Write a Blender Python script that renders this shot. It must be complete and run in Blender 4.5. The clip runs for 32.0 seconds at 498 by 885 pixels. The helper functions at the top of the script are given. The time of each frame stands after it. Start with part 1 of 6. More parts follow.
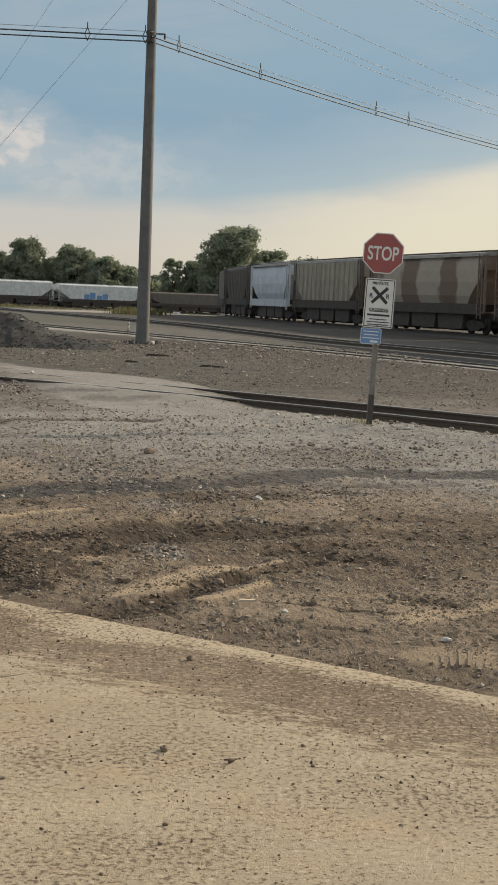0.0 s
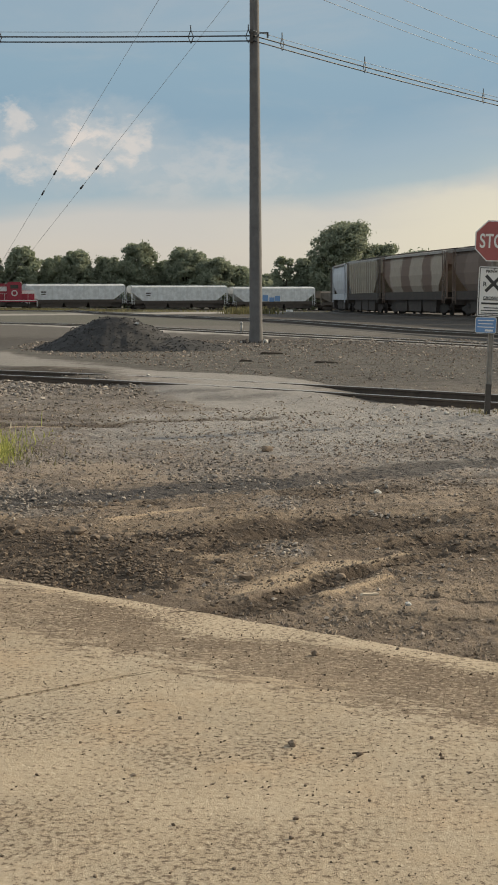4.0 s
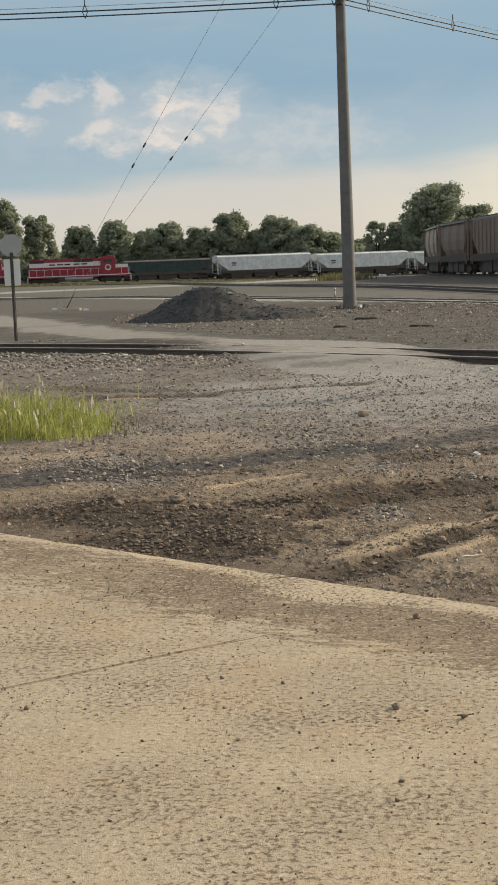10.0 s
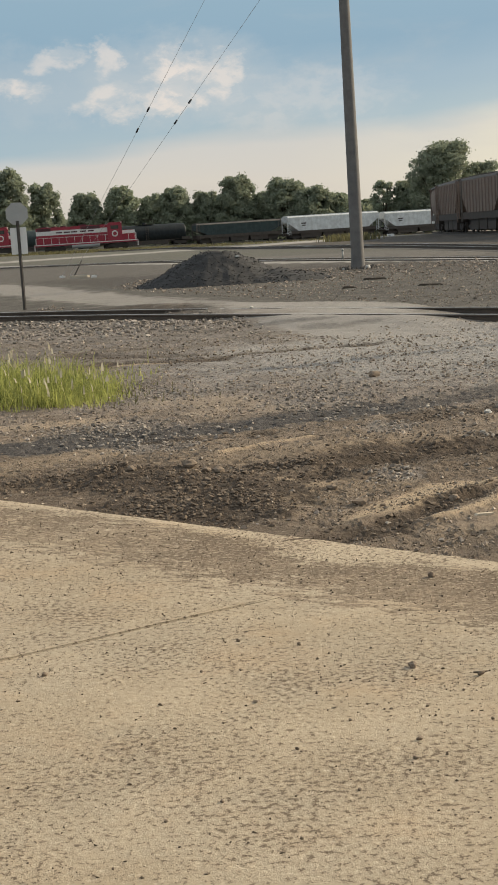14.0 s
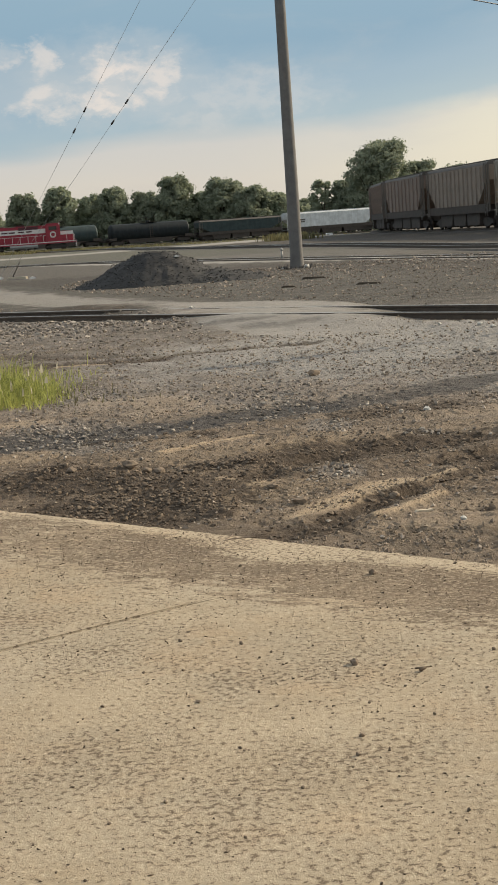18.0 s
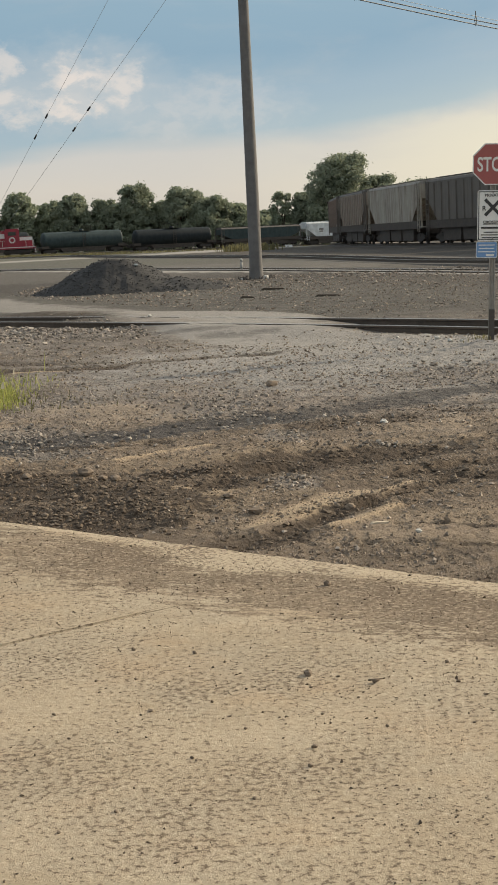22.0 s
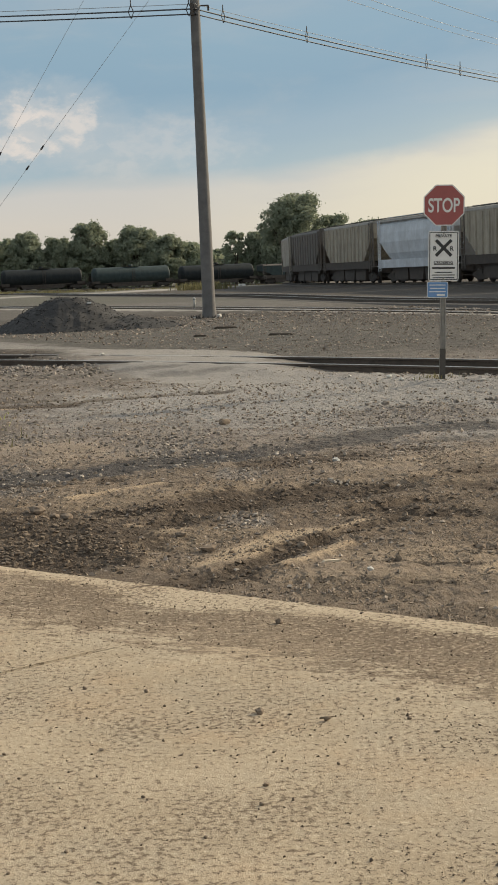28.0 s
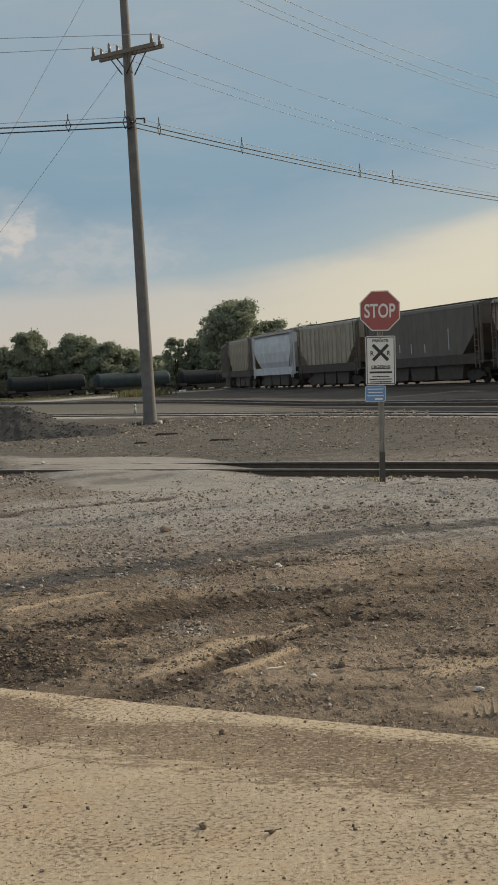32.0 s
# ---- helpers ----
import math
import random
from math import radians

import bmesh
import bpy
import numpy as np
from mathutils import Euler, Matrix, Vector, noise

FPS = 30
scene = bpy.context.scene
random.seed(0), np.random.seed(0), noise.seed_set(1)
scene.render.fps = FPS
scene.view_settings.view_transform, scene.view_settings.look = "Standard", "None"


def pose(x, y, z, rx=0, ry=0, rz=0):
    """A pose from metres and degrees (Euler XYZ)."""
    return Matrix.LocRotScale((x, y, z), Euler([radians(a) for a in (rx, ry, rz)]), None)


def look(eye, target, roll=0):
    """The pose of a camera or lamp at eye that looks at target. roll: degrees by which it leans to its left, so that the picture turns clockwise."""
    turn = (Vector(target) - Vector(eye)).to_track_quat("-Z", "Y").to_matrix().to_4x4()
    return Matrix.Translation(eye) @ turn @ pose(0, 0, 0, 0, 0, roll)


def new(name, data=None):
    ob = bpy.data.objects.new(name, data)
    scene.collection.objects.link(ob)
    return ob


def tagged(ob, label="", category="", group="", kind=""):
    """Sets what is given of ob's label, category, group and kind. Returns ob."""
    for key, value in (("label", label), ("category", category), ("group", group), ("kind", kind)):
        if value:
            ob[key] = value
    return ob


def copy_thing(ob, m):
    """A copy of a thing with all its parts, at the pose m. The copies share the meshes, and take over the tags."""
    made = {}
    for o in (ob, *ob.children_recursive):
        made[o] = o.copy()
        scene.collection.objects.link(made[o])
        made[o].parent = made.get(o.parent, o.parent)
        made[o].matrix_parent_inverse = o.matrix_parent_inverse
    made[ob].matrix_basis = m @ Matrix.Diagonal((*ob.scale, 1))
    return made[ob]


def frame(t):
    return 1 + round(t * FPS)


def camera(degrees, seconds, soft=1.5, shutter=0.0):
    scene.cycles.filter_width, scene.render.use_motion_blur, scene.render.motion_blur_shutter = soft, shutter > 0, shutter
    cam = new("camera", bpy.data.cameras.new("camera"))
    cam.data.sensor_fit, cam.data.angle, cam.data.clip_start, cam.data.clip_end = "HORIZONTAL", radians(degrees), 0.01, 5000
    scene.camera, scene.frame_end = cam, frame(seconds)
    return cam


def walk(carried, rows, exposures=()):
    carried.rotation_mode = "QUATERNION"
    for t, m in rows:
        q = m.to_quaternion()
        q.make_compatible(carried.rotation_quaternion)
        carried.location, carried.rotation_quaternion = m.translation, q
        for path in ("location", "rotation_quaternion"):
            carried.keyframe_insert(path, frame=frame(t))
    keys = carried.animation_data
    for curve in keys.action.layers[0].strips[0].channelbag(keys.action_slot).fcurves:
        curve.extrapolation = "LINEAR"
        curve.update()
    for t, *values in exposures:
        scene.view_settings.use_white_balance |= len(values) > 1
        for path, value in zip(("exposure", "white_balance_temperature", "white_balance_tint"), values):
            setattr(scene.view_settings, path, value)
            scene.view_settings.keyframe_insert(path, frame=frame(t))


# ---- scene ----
# ---------- camera ----------
cam = camera(19.25, 32.0, soft=1.75)
PATH = [
    (0, (-0.007, -0.034, 1.864), (1.467, 19.823, -0.017), 2.12),
    (0.5, (-0.005, -0.026, 1.863), (0.953, 19.886, 0.247), 1.19),
    (1, (-0.015, -0.038, 1.871), (0.620, 19.908, 0.551), 0.66),
    (1.5, (-0.013, -0.034, 1.863), (0.464, 19.933, 0.805), 0.50),
    (2, (-0.015, -0.047, 1.867), (0.315, 19.925, 0.875), 0.14),
    (2.5, (-0.010, -0.050, 1.867), (0.142, 19.919, 0.758), -0.30),
    (3, (-0.005, -0.032, 1.854), (-0.012, 19.920, 0.469), -0.50),
    (3.5, (-0.007, -0.041, 1.855), (-0.098, 19.884, 0.132), -0.49),
    (5.5, (-0.009, 0.005, 1.838), (-0.225, 19.893, -0.267), 0.41),
    (6, (-0.015, -0.005, 1.849), (-0.447, 19.894, -0.107), 0.30),
    (6.5, (-0.021, -0.011, 1.853), (-0.719, 19.891, 0.001), -0.06),
    (7, (-0.019, -0.005, 1.848), (-1.015, 19.885, -0.000), -0.60),
    (7.5, (-0.011, -0.006, 1.838), (-1.235, 19.860, -0.127), -1.11),
    (8, (-0.009, -0.015, 1.842), (-1.369, 19.826, -0.284), -1.60),
    (8.5, (-0.008, -0.018, 1.838), (-1.412, 19.804, -0.419), -1.83),
    (9, (-0.004, -0.002, 1.833), (-1.417, 19.812, -0.491), -1.96),
    (9.5, (-0.005, -0.009, 1.834), (-1.428, 19.803, -0.504), -2.09),
    (10, (-0.004, -0.012, 1.835), (-1.448, 19.797, -0.511), -2.30),
    (10.5, (-0.007, -0.007, 1.831), (-1.458, 19.800, -0.536), -2.40),
    (11, (-0.002, -0.001, 1.831), (-1.478, 19.798, -0.581), -2.65),
    (11.5, (0.001, -0.008, 1.833), (-1.500, 19.783, -0.628), -2.83),
    (12, (-0.003, -0.018, 1.835), (-1.531, 19.768, -0.653), -2.94),
    (12.5, (-0.003, -0.015, 1.836), (-1.561, 19.766, -0.669), -3.10),
    (13, (-0.005, -0.002, 1.831), (-1.582, 19.771, -0.723), -3.31),
    (13.5, (-0.003, -0.007, 1.831), (-1.598, 19.750, -0.839), -3.58),
    (14, (-0.002, -0.003, 1.829), (-1.626, 19.730, -1.000), -3.71),
    (14.5, (-0.004, -0.006, 1.829), (-1.674, 19.702, -1.136), -3.80),
    (16.5, (-0.001, -0.005, 1.829), (-1.414, 19.733, -1.075), -3.45),
    (17, (0.004, 0.016, 1.826), (-1.221, 19.776, -1.005), -3.70),
    (17.5, (0.004, 0.007, 1.827), (-1.015, 19.778, -1.010), -3.97),
    (18, (0.006, 0.003, 1.825), (-0.825, 19.777, -1.058), -4.10),
    (18.5, (0.005, 0.007, 1.820), (-0.673, 19.776, -1.139), -4.14),
    (19, (0.006, 0.012, 1.817), (-0.596, 19.784, -1.134), -4.00),
    (19.5, (0.008, 0.014, 1.818), (-0.557, 19.797, -1.064), -3.81),
    (20, (0.006, 0.004, 1.823), (-0.519, 19.801, -0.969), -3.45),
    (20.5, (0.005, 0.016, 1.819), (-0.460, 19.823, -0.918), -3.24),
    (21, (0.006, 0.011, 1.821), (-0.395, 19.817, -0.933), -3.21),
    (21.5, (0.002, 0.013, 1.821), (-0.318, 19.815, -0.967), -2.99),
    (22, (0.001, 0.015, 1.819), (-0.227, 19.819, -0.961), -2.85),
    (22.5, (0.005, 0.012, 1.822), (-0.070, 19.830, -0.867), -2.69),
    (23, (0.003, 0.002, 1.825), (0.131, 19.840, -0.708), -2.42),
    (23.5, (0.002, 0.004, 1.825), (0.360, 19.861, -0.536), -2.29),
    (24, (0.005, 0.000, 1.824), (0.562, 19.868, -0.402), -2.25),
    (24.5, (0.005, 0.003, 1.822), (0.677, 19.874, -0.342), -2.31),
    (26.5, (0.005, 0.012, 1.816), (0.686, 19.855, -0.587), -2.58),
    (27, (0.008, 0.008, 1.818), (0.658, 19.850, -0.608), -2.60),
    (27.5, (0.007, 0.011, 1.820), (0.568, 19.858, -0.579), -2.61),
    (28, (0.006, -0.007, 1.821), (0.442, 19.857, -0.472), -2.57),
    (28.5, (0.005, -0.008, 1.825), (0.344, 19.878, -0.281), -2.55),
    (29, (-0.000, -0.010, 1.826), (0.357, 19.905, 0.016), -2.35),
    (29.5, (0.004, -0.005, 1.828), (0.504, 19.932, 0.323), -2.37),
    (30, (0.005, -0.005, 1.829), (0.828, 19.938, 0.555), -2.49),
    (30.5, (0.009, -0.002, 1.828), (1.176, 19.929, 0.646), -2.80),
    (31, (0.031, 0.007, 1.841), (1.464, 19.924, 0.709), -3.13),
    (31.5, (0.029, 0.012, 1.841), (1.535, 19.928, 0.787), -3.35),
    (32, (0.025, -0.012, 1.839), (1.320, 19.925, 0.925), -3.43),
]
walk(cam, [(t, look(e, g, r)) for t, e, g, r in PATH], exposures=[(0, 0.14, 6500, 8), (1, 0.05, 6500, 8), (2, 0, 6500, 8), (3, 0.08, 6500, 8), (6, 0.16, 6500, 8), (7, 0.14, 6500, 8), (8, 0.22, 6500, 8), (9, 0.28, 6500, 8), (21, 0.28, 6500, 8), (24, 0.2, 6500, 8), (28, 0.2, 6500, 8), (30, 0.1, 6500, 8), (31, 0.05, 6500, 8), (32, -0.03, 6500, 8)])

# ---------- world, sun, exposure ----------
scene.view_settings.exposure = 0.22
SUN_AZ, SUN_EL = radians(61), radians(27)  # to the right of +y, above the horizon


class Nodes:
    """Short hand for building node trees."""

    def __init__(self, tree):
        self.t = tree

    def put(self, kind, ins=(), **props):
        n = self.t.nodes.new(kind)
        for key, value in props.items():
            if key == "blend_type":
                n.blend_type = value
            elif key == "operation":
                n.operation = value
            elif key == "data_type":
                n.data_type = value
            elif key == "attribute_name":
                n.attribute_name = value
            elif key == "noise_dimensions":
                n.noise_dimensions = value
            elif key == "feature":
                n.feature = value
        for slot, value in dict(ins).items():
            if isinstance(value, bpy.types.NodeSocket):
                self.t.links.new(value, n.inputs[slot])
            else:
                n.inputs[slot].default_value = value
        return n

    def math(self, op, a, b=0.0, c=0.0):
        n = self.put("ShaderNodeMath", {0: a, 1: b, 2: c}, operation=op)
        return n.outputs[0]

    def mix(self, f, a, b, mode="MIX"):
        n = self.put("ShaderNodeMix", data_type="RGBA", blend_type=mode)
        for slot, value in ((0, f), (6, a), (7, b)):
            if isinstance(value, bpy.types.NodeSocket):
                self.t.links.new(value, n.inputs[slot])
            elif slot == 0:
                n.inputs[0].default_value = value
            else:
                n.inputs[slot].default_value = (*value[:3], 1)
        return n.outputs[2]

    def noise(self, vec, scale, detail=4.0, rough=0.55, warp=0.0):
        n = self.put("ShaderNodeTexNoise", {"Scale": scale, "Detail": detail, "Roughness": rough, "Distortion": warp})
        if vec is not None:
            self.t.links.new(vec, n.inputs["Vector"])
        return n.outputs["Fac"]

    def ramp(self, fac, stops):
        n = self.put("ShaderNodeValToRGB", {0: fac})
        e = n.color_ramp.elements
        while len(e) < len(stops):
            e.new(0.5)
        for el, (p, c) in zip(e, stops):
            el.position = p
            el.color = (c, c, c, 1) if isinstance(c, (int, float)) else (*c, 1)
        return n.outputs[0]

    def stretch(self, vec, scale, rot=(0, 0, 0), loc=(0, 0, 0)):
        n = self.put("ShaderNodeMapping", {"Scale": scale, "Rotation": rot, "Location": loc})
        self.t.links.new(vec, n.inputs["Vector"])
        return n.outputs[0]

    def span(self, v, lo, hi, a=0.0, b=1.0):
        n = self.put("ShaderNodeMapRange", {0: v, 1: lo, 2: hi, 3: a, 4: b})
        n.interpolation_type = "SMOOTHSTEP"
        return n.outputs[0]

    def position(self):
        return self.put("ShaderNodeNewGeometry").outputs["Position"]

    def local(self):
        return self.put("ShaderNodeTexCoord").outputs["Object"]

    def attr(self, name):
        return self.put("ShaderNodeAttribute", attribute_name=name).outputs["Fac"]

    def chance(self):
        return self.put("ShaderNodeObjectInfo").outputs["Random"]

    def island(self):
        return self.put("ShaderNodeNewGeometry").outputs["Random Per Island"]

    def bump(self, height, strength, distance):
        n = self.put("ShaderNodeBump", {"Height": height, "Strength": strength, "Distance": distance})
        return n.outputs[0]

    def xyz(self, vec):
        n = self.put("ShaderNodeSeparateXYZ", {0: vec})
        return n.outputs[0], n.outputs[1], n.outputs[2]


world = bpy.data.worlds.new("evening_sky")
scene.world = world
world.use_nodes = True
W = Nodes(world.node_tree)
for n in list(world.node_tree.nodes):
    world.node_tree.nodes.remove(n)
sky = W.put("ShaderNodeTexSky")
sky.sky_type = "NISHITA"
sky.sun_disc = False
sky.sun_elevation, sky.sun_rotation = SUN_EL, SUN_AZ
sky.altitude, sky.air_density, sky.dust_density, sky.ozone_density = 200, 1.0, 2.5, 1.5
way = W.put("ShaderNodeTexCoord").outputs["Generated"]
wx, wy, wz = W.xyz(way)
flat = W.put("ShaderNodeCombineXYZ", {0: W.math("MULTIPLY", wx, 1.0), 1: W.math("MULTIPLY", wy, 1.0), 2: W.math("MULTIPLY", wz, 3.6)}).outputs[0]
warp = W.noise(flat, 2.6, 5, 0.55)
side = W.math("ARCTAN2", wx, wy)  # azimuth to the right of +y
# height over the horizon, bent by the cloud layers
lift = W.math("ADD", wz, W.math("MULTIPLY", W.math("SUBTRACT", warp, 0.5), 0.05))
lift = W.math("SUBTRACT", lift, W.math("MULTIPLY", W.span(side, 0.0, 0.5), 0.085))
layers = W.ramp(W.math("MULTIPLY", lift, 4.0), [
    (0.0, (0.71, 0.625, 0.545)), (0.12, (0.75, 0.685, 0.61)), (0.205, (0.69, 0.66, 0.63)), (0.255, (0.42, 0.535, 0.61)), (0.36, (0.375, 0.495, 0.595)),
    (0.47, (0.282, 0.425, 0.550)), (0.62, (0.308, 0.452, 0.565)), (0.8, (0.36, 0.475, 0.57)), (1.0, (0.42, 0.52, 0.59))])
wisps = W.span(W.noise(flat, 7.0, 7, 0.6, 0.4), 0.45, 0.75)
layers = W.mix(W.math("MULTIPLY", wisps, 0.25), layers, (0.62, 0.60, 0.58))
# the sun-lit heap of cloud
puff = W.put("ShaderNodeCombineXYZ", {0: wx, 1: wy, 2: W.math("MULTIPLY", wz, 1.7)}).outputs[0]
tattered = W.put("ShaderNodeTexNoise", {"Vector": puff, "Scale": 34.0, "Detail": 7.0, "Roughness": 0.62})
drift_x, drift_y, _drift = W.xyz(tattered.outputs["Color"])
torn_side = W.math("ADD", side, W.math("MULTIPLY", W.math("SUBTRACT", drift_x, 0.5), 0.060))
torn_rise = W.math("ADD", wz, W.math("MULTIPLY", W.math("SUBTRACT", drift_y, 0.5), 0.040))
billows = W.span(W.noise(puff, 52.0, 8, 0.62, 0.3), 0.40, 0.60)
# azimuth, height, half widths, share of thin veil, share of sun-lit cloud
CLOUDS = [
    (-0.115, 0.104, 0.060, 0.028, 0.50, 0.0), (-0.205, 0.104, 0.060, 0.024, 0.35, 0.0), (-0.03, 0.085, 0.06, 0.018, 0.2, 0.25),
    (-0.116, 0.104, 0.021, 0.019, 0.3, 0.9), (-0.121, 0.088, 0.025, 0.007, 0.3, 0.8), (-0.163, 0.092, 0.017, 0.011, 0.3, 0.65),
    (-0.085, 0.104, 0.013, 0.012, 0.3, 0.7), (-0.160, 0.119, 0.009, 0.011, 0.2, 0.6), (-0.192, 0.120, 0.016, 0.007, 0.2, 0.5), (-0.222, 0.102, 0.022, 0.008, 0.2, 0.7),
]
for az, el, ra, re, veil, much in CLOUDS:
    du = W.math("DIVIDE", W.math("SUBTRACT", torn_side, az), ra)
    dv = W.math("DIVIDE", W.math("SUBTRACT", torn_rise, el), re)
    ring = W.math("ADD", W.math("MULTIPLY", du, du), W.math("MULTIPLY", dv, dv))
    layers = W.mix(W.math("MULTIPLY", W.span(ring, 1.8, 0.0), veil), layers, (0.60, 0.625, 0.64))
    if much:
        heap = W.math("MULTIPLY", W.span(ring, 1.8, 0.0), W.math("ADD", 0.22, W.math("MULTIPLY", billows, 0.74)))
        layers = W.mix(W.math("MULTIPLY", heap, much), layers, (0.93, 0.81, 0.73))
# glow of the veiled sun on its side of the sky
ragged = W.math("ADD", lift, W.math("MULTIPLY", W.math("SUBTRACT", W.noise(flat, 9.0, 6, 0.6, 0.5), 0.5), 0.05))
glow = W.math("MULTIPLY", W.span(side, -0.07, 0.20), W.math("ADD", W.math("MULTIPLY", W.span(lift, 0.085, 0.02), 0.55), W.math("MULTIPLY", W.span(ragged, 0.062, 0.044), 0.45)))
layers = W.mix(W.math("MULTIPLY", glow, 0.85), layers, (0.95, 0.865, 0.67))
# the unseen sky above the view, brightened to lift the sides away from the sun
layers = W.mix(W.span(wz, 0.26, 0.62), layers, (0.68, 0.705, 0.72))
clouds = W.put("ShaderNodeBackground", {"Color": layers, "Strength": 0.815})
clear = W.put("ShaderNodeBackground", {"Color": sky.outputs[0], "Strength": 0.08})
both = W.put("ShaderNodeMixShader", {0: 0.86, 1: clear.outputs[0], 2: clouds.outputs[0]})
W.put("ShaderNodeOutputWorld", {0: both.outputs[0]})

sun = new("sun", bpy.data.lights.new("sun", "SUN"))
sun.data.energy, sun.data.angle, sun.data.color = 4.4, radians(2.5), (1.0, 0.84, 0.62)
sun_way = Vector((math.sin(SUN_AZ) * math.cos(SUN_EL), math.cos(SUN_AZ) * math.cos(SUN_EL), math.sin(SUN_EL)))
sun.matrix_world = look(sun_way * 50, (0, 0, 0))


# ---------- materials ----------
def surface(name, rough=0.8, metal=0.0, spec=0.5):
    m = bpy.data.materials.new(name)
    m.use_nodes = True
    k = Nodes(m.node_tree)
    b = m.node_tree.nodes["Principled BSDF"]
    b.inputs["Roughness"].default_value = rough
    b.inputs["Metallic"].default_value = metal
    b.inputs["Specular IOR Level"].default_value = spec
    return m, k, b


def plain(name, colour, rough=0.7, metal=0.0, spread=0.25, scale=6.0, bump=0.0, dirt=None, spec=0.5):
    """A paint or a metal with blotches, fine grain and, if given, dirt that streaks downwards."""
    m, k, b = surface(name, rough, metal, spec)
    p = k.local()
    blot = k.noise(p, scale, 6, 0.6)
    fine = k.noise(p, scale * 9, 4, 0.6)
    v = k.math("ADD", k.math("MULTIPLY", blot, 0.7), k.math("MULTIPLY", fine, 0.3))
    dark = [c * (1 - spread) for c in colour]
    light = [min(1, c * (1 + spread)) for c in colour]
    c = k.mix(k.span(v, 0.3, 0.7), dark, light)
    if dirt:
        streak = k.noise(k.stretch(p, (1.3, 1.3, 0.12)), 2.4, 6, 0.65)
        c = k.mix(k.math("MULTIPLY", k.span(streak, 0.46, 0.72), dirt[3]), c, dirt[:3])
    m.node_tree.links.new(c, b.inputs["Base Color"])
    m.node_tree.links.new(k.span(v, 0.2, 0.8, max(0, rough - 0.12), min(1, rough + 0.12)), b.inputs["Roughness"])
    if bump:
        m.node_tree.links.new(k.bump(fine, bump, 0.02), b.inputs["Normal"])
    return m


def ground_material():
    m, k, b = surface("dirt_and_gravel", 0.9, 0, 0.22)
    p = k.position()
    big = k.noise(p, 0.22, 5, 0.6)
    mid = k.noise(p, 1.3, 6, 0.65)
    fine = k.noise(p, 9.0, 8, 0.75)
    grit = k.noise(p, 34.0, 6, 0.8)
    patchy = k.span(k.noise(p, 0.9, 5, 0.65), 0.40, 0.60)
    drag = k.noise(k.stretch(p, (1.2, 9.0, 1.0), (0, 0, -0.42)), 1.5, 7, 0.7)
    x, y, z = k.xyz(p)
    brown = k.mix(k.span(mid, 0.36, 0.64), (0.166, 0.127, 0.093), (0.262, 0.204, 0.150))
    grey = k.mix(k.span(mid, 0.36, 0.64), (0.178, 0.150, 0.129), (0.268, 0.232, 0.202))
    far = k.mix(k.span(mid, 0.38, 0.62), (0.069, 0.063, 0.055), (0.111, 0.102, 0.089))
    where = k.math("ADD", y, k.math("MULTIPLY", k.math("SUBTRACT", big, 0.5), 9.0))
    c = k.mix(k.math("MULTIPLY", k.span(where, 12.0, 18.0), k.span(k.noise(p, 0.6, 5, 0.65), 0.34, 0.50)), brown, grey)
    c = k.mix(k.math("MULTIPLY", k.span(where, 17.0, 22.0), 0.45), c, far)
    c = k.mix(k.span(where, 27.0, 33.0), c, far)
    c = k.mix(k.span(where, 66.0, 84.0), c, k.mix(mid, (0.082, 0.077, 0.068), (0.118, 0.110, 0.098)))
    c = k.mix(k.math("MULTIPLY", k.span(where, 68.0, 100.0), k.span(big, 0.35, 0.55)), c, (0.102, 0.101, 0.080))
    # dark cinder gravel, and the main line's bank with its shade in the colour
    c = k.mix(k.attr("bank"), c, k.mix(mid, (0.051, 0.045, 0.039), (0.080, 0.071, 0.062)))
    c = k.mix(k.attr("loam"), c, k.mix(mid, (0.108, 0.080, 0.057), (0.172, 0.130, 0.094)))
    # soil smeared along the way that wheels take
    c = k.mix(k.math("MULTIPLY", k.span(drag, 0.53, 0.66), k.span(y, 34.0, 22.0, 0.0, 0.40)), c, (0.150, 0.116, 0.087))
    c = k.mix(k.math("MULTIPLY", k.span(drag, 0.46, 0.36), k.span(y, 34.0, 22.0, 0.0, 0.40)), c, (0.365, 0.292, 0.218))
    c = k.mix(k.attr("pale"), c, k.mix(mid, (0.258, 0.240, 0.218), (0.346, 0.325, 0.299)))
    c = k.mix(k.math("MULTIPLY", k.attr("stony"), 0.8), c, k.mix(mid, (0.165, 0.141, 0.121), (0.255, 0.224, 0.196)))
    c = k.mix(k.math("MULTIPLY", k.span(fine, 0.46, 0.36), k.math("ADD", 0.18, k.math("MULTIPLY", patchy, 0.32))), c, (0.095, 0.073, 0.057))
    c = k.mix(k.math("MULTIPLY", k.span(fine, 0.54, 0.66), k.span(y, 60.0, 24.0, 0.08, 0.20)), c, (0.41, 0.355, 0.295))
    c = k.mix(k.attr("tan"), c, k.mix(mid, (0.345, 0.262, 0.176), (0.445, 0.348, 0.240)))
    c = k.mix(k.attr("slate"), c, k.mix(k.span(fine, 0.35, 0.65), (0.054, 0.048, 0.045), (0.104, 0.094, 0.087)))
    # dark rut soil, with the shaded berm face painted in
    c = k.mix(k.attr("damp"), c, k.mix(k.span(fine, 0.35, 0.65), (0.045, 0.033, 0.024), (0.100, 0.074, 0.053)))
    c = k.mix(k.math("MULTIPLY", k.span(grit, 0.54, 0.62), k.math("ADD", 0.16, k.math("MULTIPLY", patchy, 0.26))), c, (0.080, 0.063, 0.050))
